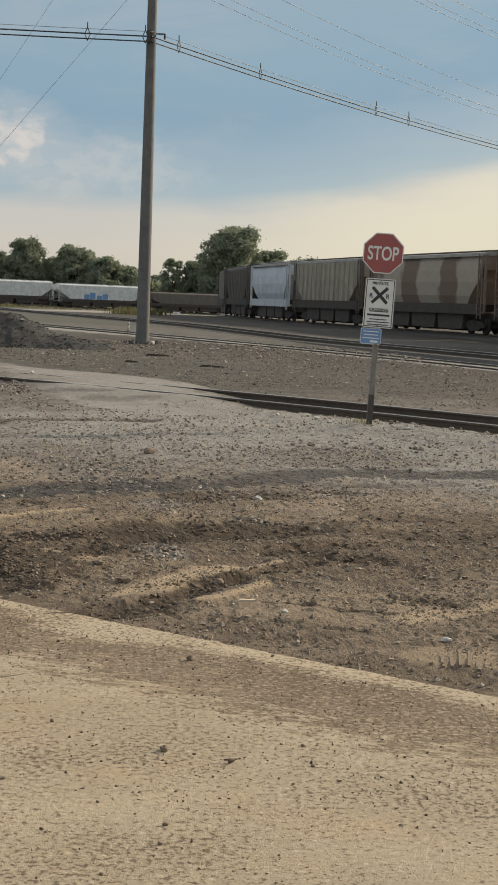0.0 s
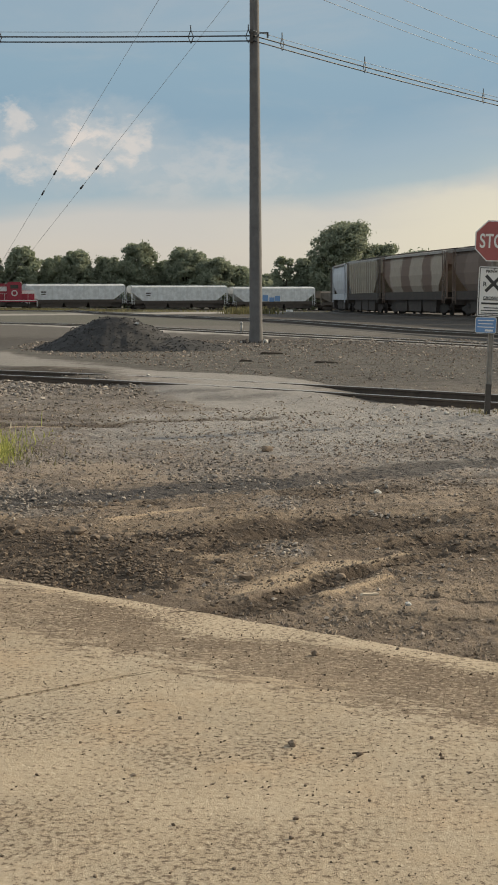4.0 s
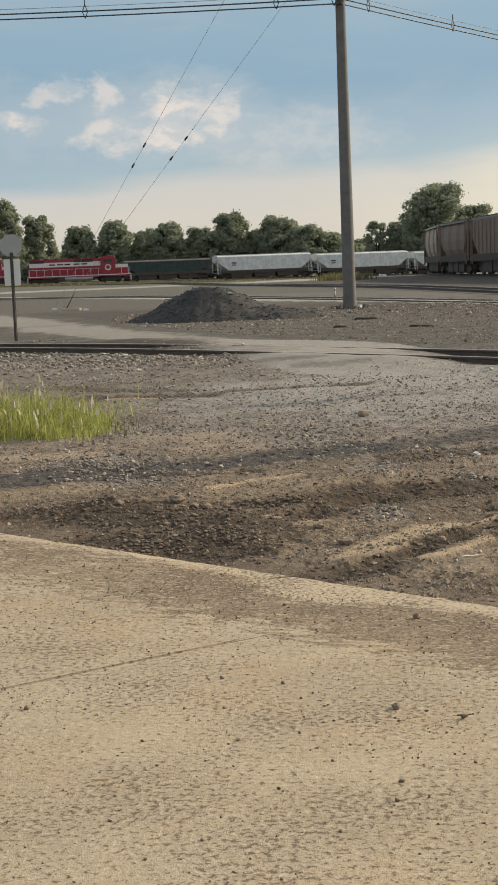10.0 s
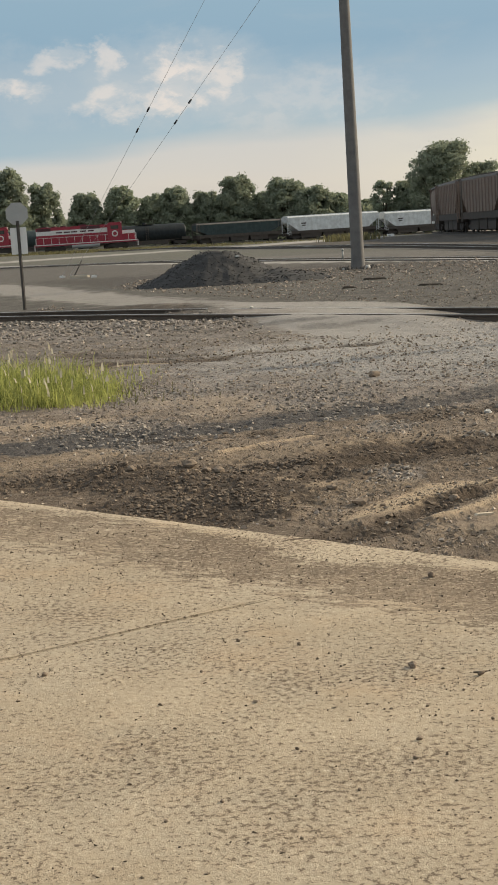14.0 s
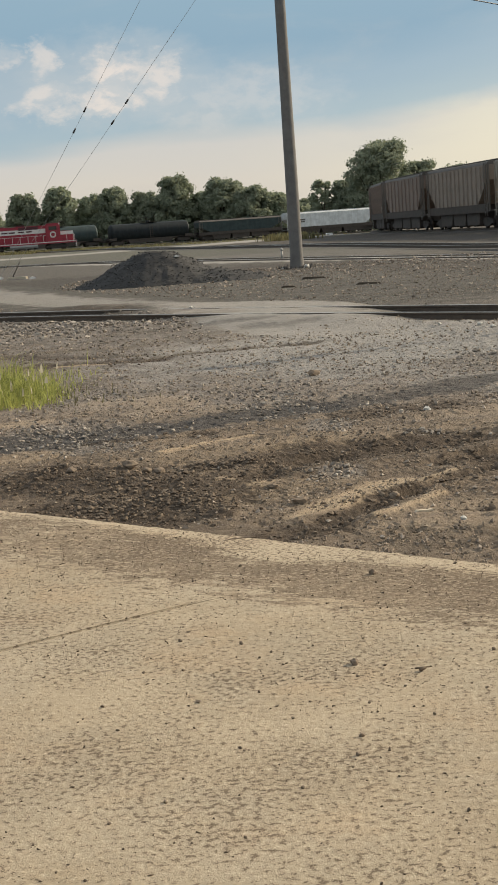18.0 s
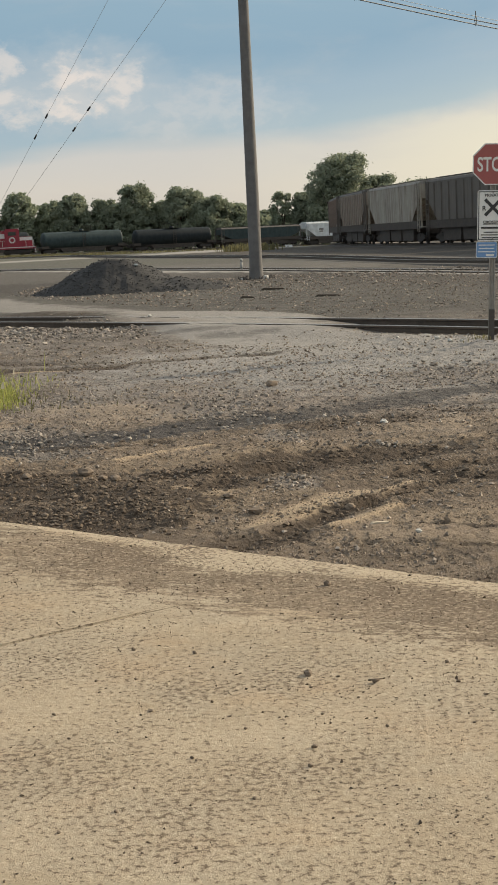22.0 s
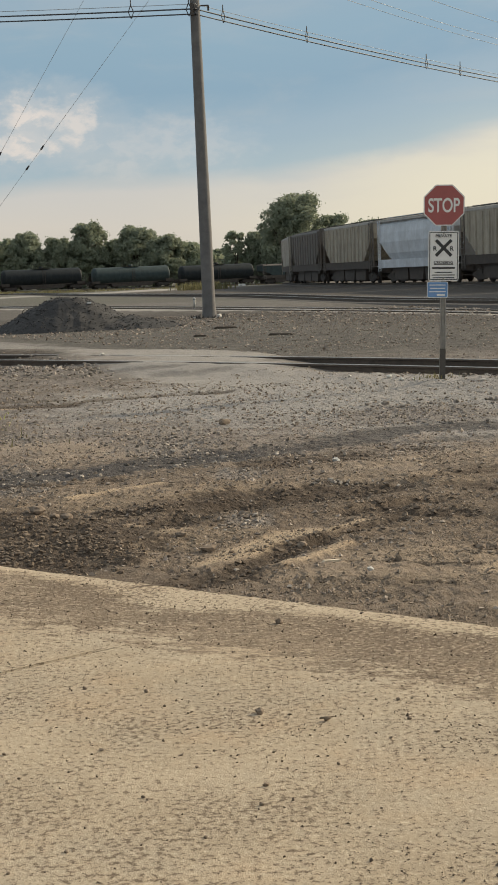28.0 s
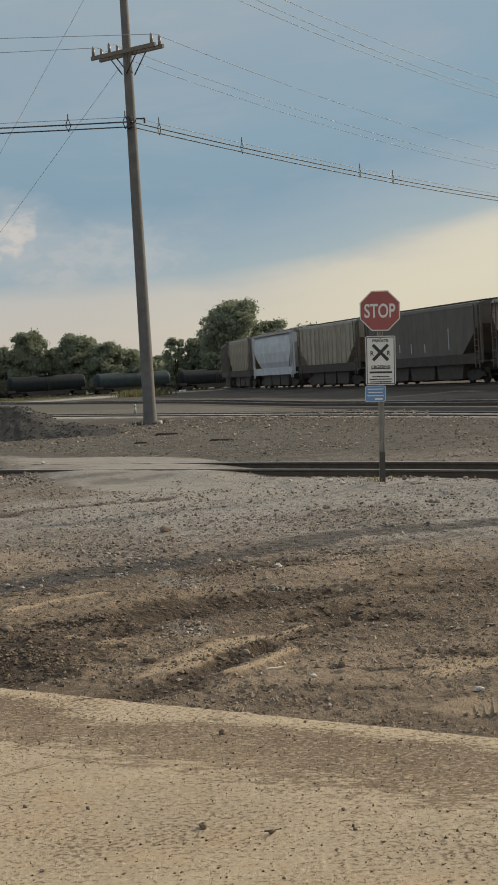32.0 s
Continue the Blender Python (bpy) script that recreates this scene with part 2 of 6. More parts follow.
    c = k.mix(k.math("MULTIPLY", k.span(grit, 0.45, 0.37), k.math("SUBTRACT", 0.23, k.math("MULTIPLY", k.math("MAXIMUM", k.attr("damp"), k.attr("slate")), 0.21))), c, (0.44, 0.385, 0.33))
    m.node_tree.links.new(c, b.inputs["Base Color"])
    h = k.math("ADD", k.math("MULTIPLY", fine, 0.6), k.math("MULTIPLY", grit, 0.4))
    m.node_tree.links.new(k.bump(h, 1.0, 0.036), b.inputs["Normal"])
    return m


EDGE_TURN = math.atan2(-0.625, 0.78)  # the slab's edge, along +x and towards the camera


def concrete_material():
    m, k, b = surface("tan_concrete", 0.9, 0, 0.25)
    p = k.position()
    e = k.stretch(p, (1, 1, 1), (0, 0, -EDGE_TURN))
    ex, ey, ez = k.xyz(e)
    big = k.noise(p, 0.9, 5, 0.6)
    mid = k.noise(p, 5.0, 7, 0.7)
    skew = k.stretch(p, (1.0, 1.0, 1.0), (0, 0, -EDGE_TURN * 0.62))
    streak = k.noise(k.stretch(skew, (1.0, 2.8, 1.0)), 3.8, 8, 0.76)
    scuff = k.noise(k.stretch(skew, (1.0, 2.2, 1.0)), 13.0, 7, 0.78)
    grain = k.noise(p, 36.0, 6, 0.74)
    crumb = k.noise(p, 19.0, 7, 0.76)
    dense = k.noise(p, 0.8, 6, 0.65)
    c = k.mix(k.span(big, 0.35, 0.65), (0.368, 0.297, 0.208), (0.438, 0.358, 0.256))
    c = k.mix(k.math("MULTIPLY", k.span(k.noise(p, 1.1, 5, 0.65), 0.50, 0.64), 0.34), c, (0.455, 0.326, 0.205))
    c = k.mix(k.math("MULTIPLY", k.span(k.noise(p, 0.7, 6, 0.7), 0.55, 0.42), 0.3), c, (0.365, 0.318, 0.245))
    c = k.mix(k.math("MULTIPLY", k.span(scuff, 0.53, 0.66), 0.22), c, (0.25, 0.195, 0.14))
    c = k.mix(k.math("MULTIPLY", k.span(scuff, 0.46, 0.34), 0.24), c, (0.54, 0.44, 0.32))
    # dirt dragged along the rim of the slab, which itself is worn clean
    away = k.math("SUBTRACT", EDGE_V, ey)
    smear = k.math("ADD", k.math("MULTIPLY", k.span(streak, 0.40, 0.60), 0.52), k.math("ADD", k.math("MULTIPLY", k.span(scuff, 0.40, 0.60), 0.32), k.math("MULTIPLY", k.span(crumb, 0.40, 0.60), 0.18)))
    worn = k.math("MULTIPLY", k.span(ex, -6.10, -5.30), k.span(ex, -4.60, -5.15))
    rim = k.math("ADD", k.span(ex, -7.0, -5.4, 0.05, 0.15), k.math("MULTIPLY", worn, 0.26))
    cover = k.math("MULTIPLY", k.span(k.math("SUBTRACT", away, rim), -0.10, 0.22), k.span(away, 1.55, 0.60))
    band = k.span(k.math("ADD", smear, k.math("MULTIPLY", cover, k.span(ex, -7.2, -5.4, 0.66, 0.86))), 0.90, 1.04)
    clean = k.span(k.math("SUBTRACT", away, rim), 0.10, -0.02)
    c = k.mix(k.math("MULTIPLY", clean, 0.55), c, (0.525, 0.430, 0.310))
    c = k.mix(k.math("MULTIPLY", band, 0.90), c, k.mix(k.span(k.math("ADD", k.math("MULTIPLY", mid, 0.5), k.math("MULTIPLY", crumb, 0.5)), 0.40, 0.60), (0.158, 0.119, 0.082), (0.300, 0.233, 0.163)))
    # grains, thicker in some places than in others
    dust = k.math("ADD", k.math("MULTIPLY", k.math("SUBTRACT", dense, 0.5), 0.34), k.math("MULTIPLY", band, 0.035))
    c = k.mix(k.math("MULTIPLY", k.span(k.math("ADD", grain, dust), 0.545, 0.575), 0.88), c, (0.135, 0.098, 0.067))
    c = k.mix(k.math("MULTIPLY", k.span(k.math("ADD", crumb, dust), 0.605, 0.645), 0.50), c, (0.190, 0.138, 0.092))
    c = k.mix(k.math("MULTIPLY", k.span(grain, 0.435, 0.39), 0.60), c, (0.57, 0.475, 0.355))
    m.node_tree.links.new(c, b.inputs["Base Color"])
    h = k.math("ADD", k.math("MULTIPLY", crumb, 0.6), k.math("MULTIPLY", grain, 0.4))
    m.node_tree.links.new(k.bump(h, 1.0, 0.016), b.inputs["Normal"])
    return m


def stone_material(name, dark, light):
    m, k, b = surface(name, 0.9, 0, 0.3)
    c = k.mix(k.math("POWER", k.island(), 1.7), dark, light)
    c = k.mix(k.math("MULTIPLY", k.noise(k.position(), 60, 3), 0.5), c, [0.6 * (u + v) / 2 for u, v in zip(dark, light)])
    m.node_tree.links.new(c, b.inputs["Base Color"])
    return m


def leaf_material(name, dark, light, glow=0.40):
    m, k, b = surface(name, 0.75, 0, 0.2)
    r = k.math("FRACT", k.math("ADD", k.island(), k.chance()))
    c = k.mix(r, dark, light)
    c = k.mix(k.math("MULTIPLY", k.span(k.noise(k.position(), 0.25, 3), 0.4, 0.65), 0.5), c, [v * 1.1 for v in light])
    m.node_tree.links.new(c, b.inputs["Base Color"])
    t = k.put("ShaderNodeBsdfTranslucent", {0: c})
    both = k.put("ShaderNodeMixShader", {0: glow, 1: b.outputs[0], 2: t.outputs[0]})
    m.node_tree.links.new(both.outputs[0], m.node_tree.nodes["Material Output"].inputs[0])
    return m


def stripe_paint(name, base, band, count, length):
    """Weathered paint with broad upright bands along a car."""
    m, k, b = surface(name, 0.75)
    p = k.local()
    x, y, z = k.xyz(p)
    w = k.math("ADD", k.math("MULTIPLY", x, count / length), k.math("MULTIPLY", k.noise(p, 0.9, 3), 0.35))
    f = k.span(k.math("PINGPONG", w, 0.5), 0.25, 0.33)
    c = k.mix(f, base, band)
    c = k.mix(k.math("MULTIPLY", k.noise(p, 3, 6, 0.65), 0.4), c, [v * 0.6 for v in band])
    m.node_tree.links.new(c, b.inputs["Base Color"])
    return m


M = {}
M["steel"] = plain("rusty_rail_steel", (0.105, 0.080, 0.062), 0.6, 0.3, 0.3, 5, 0.3)
M["railhead"] = plain("worn_rail_head", (0.42, 0.40, 0.37), 0.38, 0.8, 0.15, 9)
M["tie"] = plain("weathered_tie_wood", (0.085, 0.068, 0.052), 0.9, 0, 0.3, 4, 0.4)
M["pole"] = plain("weathered_pole_wood", (0.155, 0.149, 0.144), 0.85, 0, 0.22, 3, 0.5)
M["arm"] = plain("grey_crossarm_wood", (0.20, 0.175, 0.15), 0.85, 0, 0.2, 4, 0.4)
M["insulator"] = plain("grey_porcelain", (0.22, 0.20, 0.19), 0.35, 0, 0.15, 8)
M["wire"] = plain("dark_cable", (0.045, 0.047, 0.052), 0.6, 0, 0.15, 6)
M["thin_wire"] = plain("grey_cable", (0.30, 0.32, 0.34), 0.6, 0, 0.15, 6)
M["sign_red"] = plain("faded_sign_red", (0.345, 0.095, 0.088), 0.45, 0, 0.08, 4)
M["sign_white"] = plain("sign_white", (0.74, 0.73, 0.70), 0.5, 0, 0.05, 5)
M["sign_black"] = plain("sign_black", (0.035, 0.035, 0.035), 0.55, 0, 0.1, 5)
M["sign_blue"] = plain("faded_sign_blue", (0.14, 0.27, 0.50), 0.5, 0, 0.08, 5)
M["sign_back"] = plain("bare_aluminium", (0.40, 0.40, 0.39), 0.55, 0.2, 0.08, 4)
M["galvanised"] = plain("galvanised_post", (0.30, 0.28, 0.25), 0.6, 0.2, 0.2, 12)
M["dark_post"] = plain("rusted_post", (0.075, 0.066, 0.058), 0.8, 0, 0.25, 10)
M["truck"] = plain("grimy_cast_steel", (0.055, 0.046, 0.040), 0.8, 0.1, 0.3, 4)
M["under"] = plain("grimy_underframe", (0.070, 0.058, 0.050), 0.85, 0, 0.3, 3)
M["loco_red"] = plain("engine_red", (0.30, 0.022, 0.042), 0.5, 0, 0.15, 3, 0, (0.10, 0.02, 0.025, 0.35))
M["loco_white"] = plain("engine_white", (0.68, 0.66, 0.64), 0.5, 0, 0.08, 3, 0, (0.4, 0.3, 0.28, 0.3))
M["loco_dark"] = plain("engine_dark_red", (0.075, 0.022, 0.028), 0.7, 0, 0.25, 3)
M["glass_dark"] = plain("cab_glass", (0.02, 0.022, 0.025), 0.12, 0, 0.1, 3)
M["tank_black"] = plain("dull_black_tank_paint", (0.022, 0.027, 0.030), 0.6, 0, 0.25, 1.5, 0, (0.045, 0.045, 0.044, 0.4), 0.12)
M["tank_green"] = plain("dull_grey_green_tank_paint", (0.045, 0.062, 0.064), 0.6, 0, 0.25, 1.5, 0, (0.07, 0.078, 0.074, 0.4), 0.12)
M["bark"] = plain("bark", (0.085, 0.066, 0.05), 0.95, 0, 0.3, 3, 0.5)
M["leaf"] = leaf_material("tree_leaves", (0.230, 0.258, 0.190), (0.305, 0.335, 0.240))
M["leaf_light"] = leaf_material("willow_leaves", (0.265, 0.295, 0.210), (0.335, 0.370, 0.260))
M["grass"] = leaf_material("grass_blades", (0.10, 0.125, 0.030), (0.54, 0.55, 0.18), 0.5)
M["seed"] = leaf_material("grass_seed_heads", (0.42, 0.37, 0.28), (0.64, 0.58, 0.46), 0.5)
M["weed"] = leaf_material("low_weeds", (0.11, 0.105, 0.055), (0.20, 0.185, 0.095), 0.5)
M["stone"] = stone_material("field_gravel", (0.18, 0.143, 0.113), (0.52, 0.445, 0.370))
M["pile_stone"] = stone_material("pile_gravel", (0.037, 0.036, 0.036), (0.110, 0.105, 0.101))
M["pale_stone"] = plain("pale_broken_stone", (0.66, 0.64, 0.60), 0.6, bump=0.2)
M["guy_steel"] = plain("galvanised_strand", (0.40, 0.40, 0.39), 0.55, 0.3)
M["ridge_stone"] = stone_material("ridge_gravel", (0.13, 0.110, 0.092), (0.54, 0.475, 0.405))
M["pale_wood"] = plain("pale_splintered_wood", (0.55, 0.47, 0.36), 0.85, 0, 0.15, 20)
M["crumb"] = stone_material("dirt_crumbs", (0.19, 0.148, 0.110), (0.45, 0.365, 0.275))
M["pressed_dirt"] = plain("pressed_dry_dirt", (0.235, 0.183, 0.130), 0.95, 0, 0.2, 12, 0.5)
M["clod"] = stone_material("dirt_clods", (0.105, 0.080, 0.060), (0.260, 0.202, 0.150))
M["pale_stone"] = stone_material("pale_stones", (0.36, 0.34, 0.31), (0.60, 0.58, 0.54))
M["ballast"] = plain("dark_ballast", (0.075, 0.067, 0.060), 0.95, 0, 0.35, 5, 0.9)
M["pile"] = plain("dark_gravel_heap", (0.038, 0.037, 0.037), 0.95, 0, 0.3, 1.2, 0.7)
M["car_white"] = plain("white_vehicle_paint", (0.72, 0.72, 0.72), 0.3, 0, 0.05, 2)
M["rubber"] = plain("black_rubber", (0.02, 0.02, 0.02), 0.8, 0, 0.1, 6)


# ---------- mesh tools ----------
class Shape:
    """Gathers boxes, prisms and tubes into one mesh."""

    def __init__(self):
        self.v, self.f, self.smooth = [], [], []

    def add(self, verts, faces, smooth=False):
        n = len(self.v)
        self.v += [tuple(p) for p in verts]
        self.f += [tuple(i + n for i in f) for f in faces]
        self.smooth += [smooth] * len(faces)
        return self

    def box(self, cx, cy, cz, sx, sy, sz, m=None):
        pts = [Vector((cx + a * sx / 2, cy + b * sy / 2, cz + c * sz / 2)) for a in (-1, 1) for b in (-1, 1) for c in (-1, 1)]
        if m is not None:
            pts = [m @ p for p in pts]
        return self.add(pts, [(0, 1, 3, 2), (4, 6, 7, 5), (0, 4, 5, 1), (2, 3, 7, 6), (0, 2, 6, 4), (1, 5, 7, 3)])

    def slab(self, outline, y0, y1, axis="y", smooth=False):
        """A closed outline of (a, b) pushed from y0 to y1 along an axis; the outline runs in x and z (or y and z, or x and y)."""
        n = len(outline)
        place = {"y": lambda a, b, c: (a, c, b), "x": lambda a, b, c: (c, a, b), "z": lambda a, b, c: (a, b, c)}[axis]
        pts = [place(a, b, y0) for a, b in outline] + [place(a, b, y1) for a, b in outline]
        faces = [tuple(range(n))[::-1], tuple(range(n, 2 * n))] + [(i, (i + 1) % n, n + (i + 1) % n, n + i) for i in range(n)]
        return self.add(pts, faces, smooth)

    def tube(self, a, b, r0, r1=None, n=8, caps=True):
        a, b = Vector(a), Vector(b)
        r1 = r0 if r1 is None else r1
        q = (b - a).to_track_quat("Z", "Y")
        ring = [Vector((math.cos(2 * math.pi * i / n), math.sin(2 * math.pi * i / n), 0)) for i in range(n)]
        pts = [a + q @ (p * r0) for p in ring] + [b + q @ (p * r1) for p in ring]
        self.add(pts, [(i, (i + 1) % n, n + (i + 1) % n, n + i) for i in range(n)], True)
        if caps:
            k = len(self.v) - 2 * n
            self.f += [tuple(range(k, k + n))[::-1], tuple(range(k + n, k + 2 * n))]
            self.smooth += [False, False]
        return self

    def spin(self, profile, n=16, m=None):
        """A turned shape about x: profile of (x, radius)."""
        pts = []
        for x, r in profile:
            for i in range(n):
                p = Vector((x, r * math.cos(2 * math.pi * i / n), r * math.sin(2 * math.pi * i / n)))
                pts.append(m @ p if m is not None else p)
        faces = [(j * n + i, j * n + (i + 1) % n, (j + 1) * n + (i + 1) % n, (j + 1) * n + i) for j in range(len(profile) - 1) for i in range(n)]
        return self.add(pts, faces, True)

    def line(self, pts, r, n=5):
        """A cable through points."""
        pts = [Vector(p) for p in pts]
        out = []
        for i, p in enumerate(pts):
            d = (pts[min(i + 1, len(pts) - 1)] - pts[max(i - 1, 0)]).normalized()
            q = d.to_track_quat("Z", "Y")
            out += [p + q @ Vector((r * math.cos(2 * math.pi * k / n), r * math.sin(2 * math.pi * k / n), 0)) for k in range(n)]
        self.add(out, [(j * n + i, j * n + (i + 1) % n, (j + 1) * n + (i + 1) % n, (j + 1) * n + i) for j in range(len(pts) - 1) for i in range(n)], True)
        return self

    def mesh(self, name, material):
        me = bpy.data.meshes.new(name)
        me.from_pydata(self.v, [], self.f)
        me.polygons.foreach_set("use_smooth", self.smooth)
        me.materials.append(material)
        me.update()
        return me


def part(name, shape, material, parent, label="", m=None):
    me = shape if isinstance(shape, bpy.types.Mesh) else shape.mesh(name, material)
    ob = new(name, me)
    ob.parent = parent
    if m is not None:
        ob.matrix_basis = m
    return tagged(ob, label)


def thing(name, label, category, m=None, group="", kind=""):
    ob = new(name)
    ob.empty_display_size = 0.2
    if m is not None:
        ob.matrix_basis = m
    return tagged(ob, label, category, group, kind)


def solid(name, shape, material, label, category, group="", kind="", m=None):
    ob = new(name, shape.mesh(name, material))
    if m is not None:
        ob.matrix_basis = m
    return tagged(ob, label, category, group, kind)


def array_mesh(name, verts, faces, material, smooth=False):
    """A mesh from arrays whose faces all have the same number of corners."""
    v, f = np.asarray(verts, np.float32), np.asarray(faces, np.int32)
    n, k = f.shape
    me = bpy.data.meshes.new(name)
    me.vertices.add(len(v))
    me.vertices.foreach_set("co", v.ravel())
    me.loops.add(n * k)
    me.loops.foreach_set("vertex_index", f.ravel())
    me.polygons.add(n)
    me.polygons.foreach_set("loop_start", np.arange(0, n * k, k, dtype=np.int32))
    me.polygons.foreach_set("use_smooth", np.full(n, smooth))
    me.update(calc_edges=True)
    me.validate()
    me.materials.append(material)
    return me


def chaos(x, y, seed=0):
    """Smooth noise between 0 and 1 on arrays."""
    xi, yi = np.floor(x), np.floor(y)
    fx, fy = x - xi, y - yi
    fx, fy = fx * fx * (3 - 2 * fx), fy * fy * (3 - 2 * fy)

    def h(a, b):
        s = np.sin(a * 127.1 + b * 311.7 + seed * 74.7) * 43758.5453
        return s - np.floor(s)

    return (h(xi, yi) * (1 - fx) + h(xi + 1, yi) * fx) * (1 - fy) + (h(xi, yi + 1) * (1 - fx) + h(xi + 1, yi + 1) * fx) * fy


def fractal(x, y, octaves=4, seed=0):
    out, amp, total = 0, 1.0, 0.0
    for o in range(octaves):
        out = out + amp * chaos(x * 2**o, y * 2**o, seed + o)
        total += amp
        amp *= 0.55
    return out / total


def near_line(x, y, pts):
    """Distance from points to a broken line, and the share of the way along it."""
    best, along = np.full(np.shape(x), 1e9), np.zeros(np.shape(x))
    for i in range(len(pts) - 1):
        (ax, ay), (bx, by) = pts[i], pts[i + 1]
        dx, dy = bx - ax, by - ay
        s = np.clip(((x - ax) * dx + (y - ay) * dy) / (dx * dx + dy * dy), 0, 1)
        d = np.hypot(x - ax - s * dx, y - ay - s * dy)
        along = np.where(d < best, (i + s) / (len(pts) - 1), along)
        best = np.minimum(best, d)
    return best, along


def smooth_step(v, a, b):
    s = np.clip((v - a) / (b - a), 0, 1)
    return s * s * (3 - 2 * s)


# ---------- the lie of the land ----------
EDGE_P, EDGE_D = (-0.54, 8.735), (0.78, -0.626)  # a point on the slab's rim and its run
EDGE_V = EDGE_D[0] * EDGE_P[1] - EDGE_D[1] * EDGE_P[0]


def beyond_edge(x, y):
    """Metres beyond the rim of the slab, away from the camera's side."""
    return EDGE_D[0] * y - EDGE_D[1] * x - EDGE_V


# ruts and churned dark soil: centre line, width, depth (raised where below nought), stain
RUTS = [
    ([(-1.95, 13.0), (-1.66, 13.15), (-1.31, 13.22), (-0.96, 13.32)], 0.19, 0.02, 0.8),
    ([(0.43, 13.84), (0.84, 13.98), (1.23, 14.06)], 0.52, 0.02, 0.72),
    ([(1.73, 14.55), (2.12, 14.49)], 0.22, 0.01, 0.5),
    ([(-1.97, 11.29), (-1.66, 10.95), (-1.28, 10.6), (-0.98, 10.45), (-0.78, 10.24)], 0.74, -0.05, 0.92),
    ([(-1.68, 10.05), (-1.35, 9.9), (-1.06, 9.68)], 0.42, -0.02, 0.9),
    ([(-0.94, 10.06), (-0.73, 9.8), (-0.58, 9.42)], 0.24, -0.03, 0.85),
    ([(-0.85, 11.29), (-0.65, 11.31), (-0.45, 11.25)], 0.30, -0.03, 0.9),
    ([(-3.3, 11.0), (-2.6, 11.25), (-1.97, 11.29)], 0.24, -0.02, 0.6),
    ([(-1.9, 10.06), (-1.54, 9.81), (-1.24, 9.57), (-0.96, 9.35)], 0.34, 0.02, 0.92),
    ([(-0.39, 10.71), (-0.25, 10.87), (-0.08, 11.27), (0.14, 11.63)], 0.30, 0.03, 0.9),
    # this arch's stain is damp soil plus the painted shade of its berm's face
    ([(0.1, 11.58), (0.38, 11.79), (0.7, 11.84), (0.99, 11.97), (1.2, 12.16)], 0.78, 0.06, 1.0),
    ([(1.19, 12.1), (1.5, 12.26), (1.87, 12.48), (2.6, 12.8)], 0.19, 0.02, 0.6),
    ([(0.98, 10.87), (1.25, 11.0), (1.52, 11.2), (1.81, 11.22)], 0.21, 0.03, 0.85),
    ([(1.37, 10.78), (1.54, 10.65), (1.78, 10.58)], 0.28, 0.03, 0.95),
    ([(-0.25, 8.67), (-0.08, 8.79), (0.13, 8.92)], 0.30, 0.02, 0.85),
    ([(0.1, 9.07), (0.28, 9.24), (0.48, 9.62), (0.68, 9.77)], 0.23, 0.03, 0.95),
    ([(0.65, 9.78), (0.86, 10.01), (1.09, 10.29), (1.27, 10.43)], 0.13, 0.03, 0.85),
    ([(1.72, 9.27), (1.87, 9.14), (2.03, 9.02)], 0.17, 0.02, 0.75),
    ([(0.82, 9.07), (1.16, 8.93), (1.54, 8.71)], 0.06, 0.01, 0.85),
    ([(0.57, 8.61), (0.96, 8.44), (1.36, 8.26)], 0.055, 0.01, 0.6),
    ([(-4.0, 21.7), (-3.16, 21.63), (-2.65, 21.55), (-2.23, 21.42)], 0.58, 0.02, 0.85),
    ([(-2.25, 21.72), (-1.69, 22.2), (-1.03, 22.55), (-0.26, 22.75), (0.1, 22.74)], 0.40, 0.02, 0.8),
    ([(-4.85, 23.83), (-4.07, 23.12), (-3.37, 22.67), (-2.6, 22.5)], 0.55, 0.02, 0.6),
    ([(2.0, 11.9), (2.5, 11.7), (3.2, 11.9)], 0.30, 0.02, 0.6),
]
# the long smooth grey wheel track that crosses the dirt, and the painted shadow of the crossing's lip
SLATE = [
    ([(-4.6, 13.0), (-3.23, 13.08), (-2.63, 13.44), (-2.03, 13.61), (-1.51, 13.7), (-1.02, 14.21), (-0.47, 14.44), (-0.02, 14.81)], 0.84, 1.0),
    ([(-0.02, 14.81), (0.68, 15.07), (1.17, 15.32), (1.59, 15.96), (2.14, 16.36), (2.65, 16.38), (3.3, 16.39), (4.5, 16.5)], 0.66, 0.85),
    ([(1.59, 15.3), (2.4, 15.2), (3.4, 15.6)], 0.30, 0.45),
    # the shadow under the crossing patch's lip, painted as grey strokes
    ([(-2.66, 29.1), (-1.92, 28.5), (-1.24, 28.15), (-0.7, 27.9)], 0.36, 0.45),
    ([(-0.95, 27.1), (-0.56, 26.75), (0.19, 26.65)], 0.50, 0.40),
]
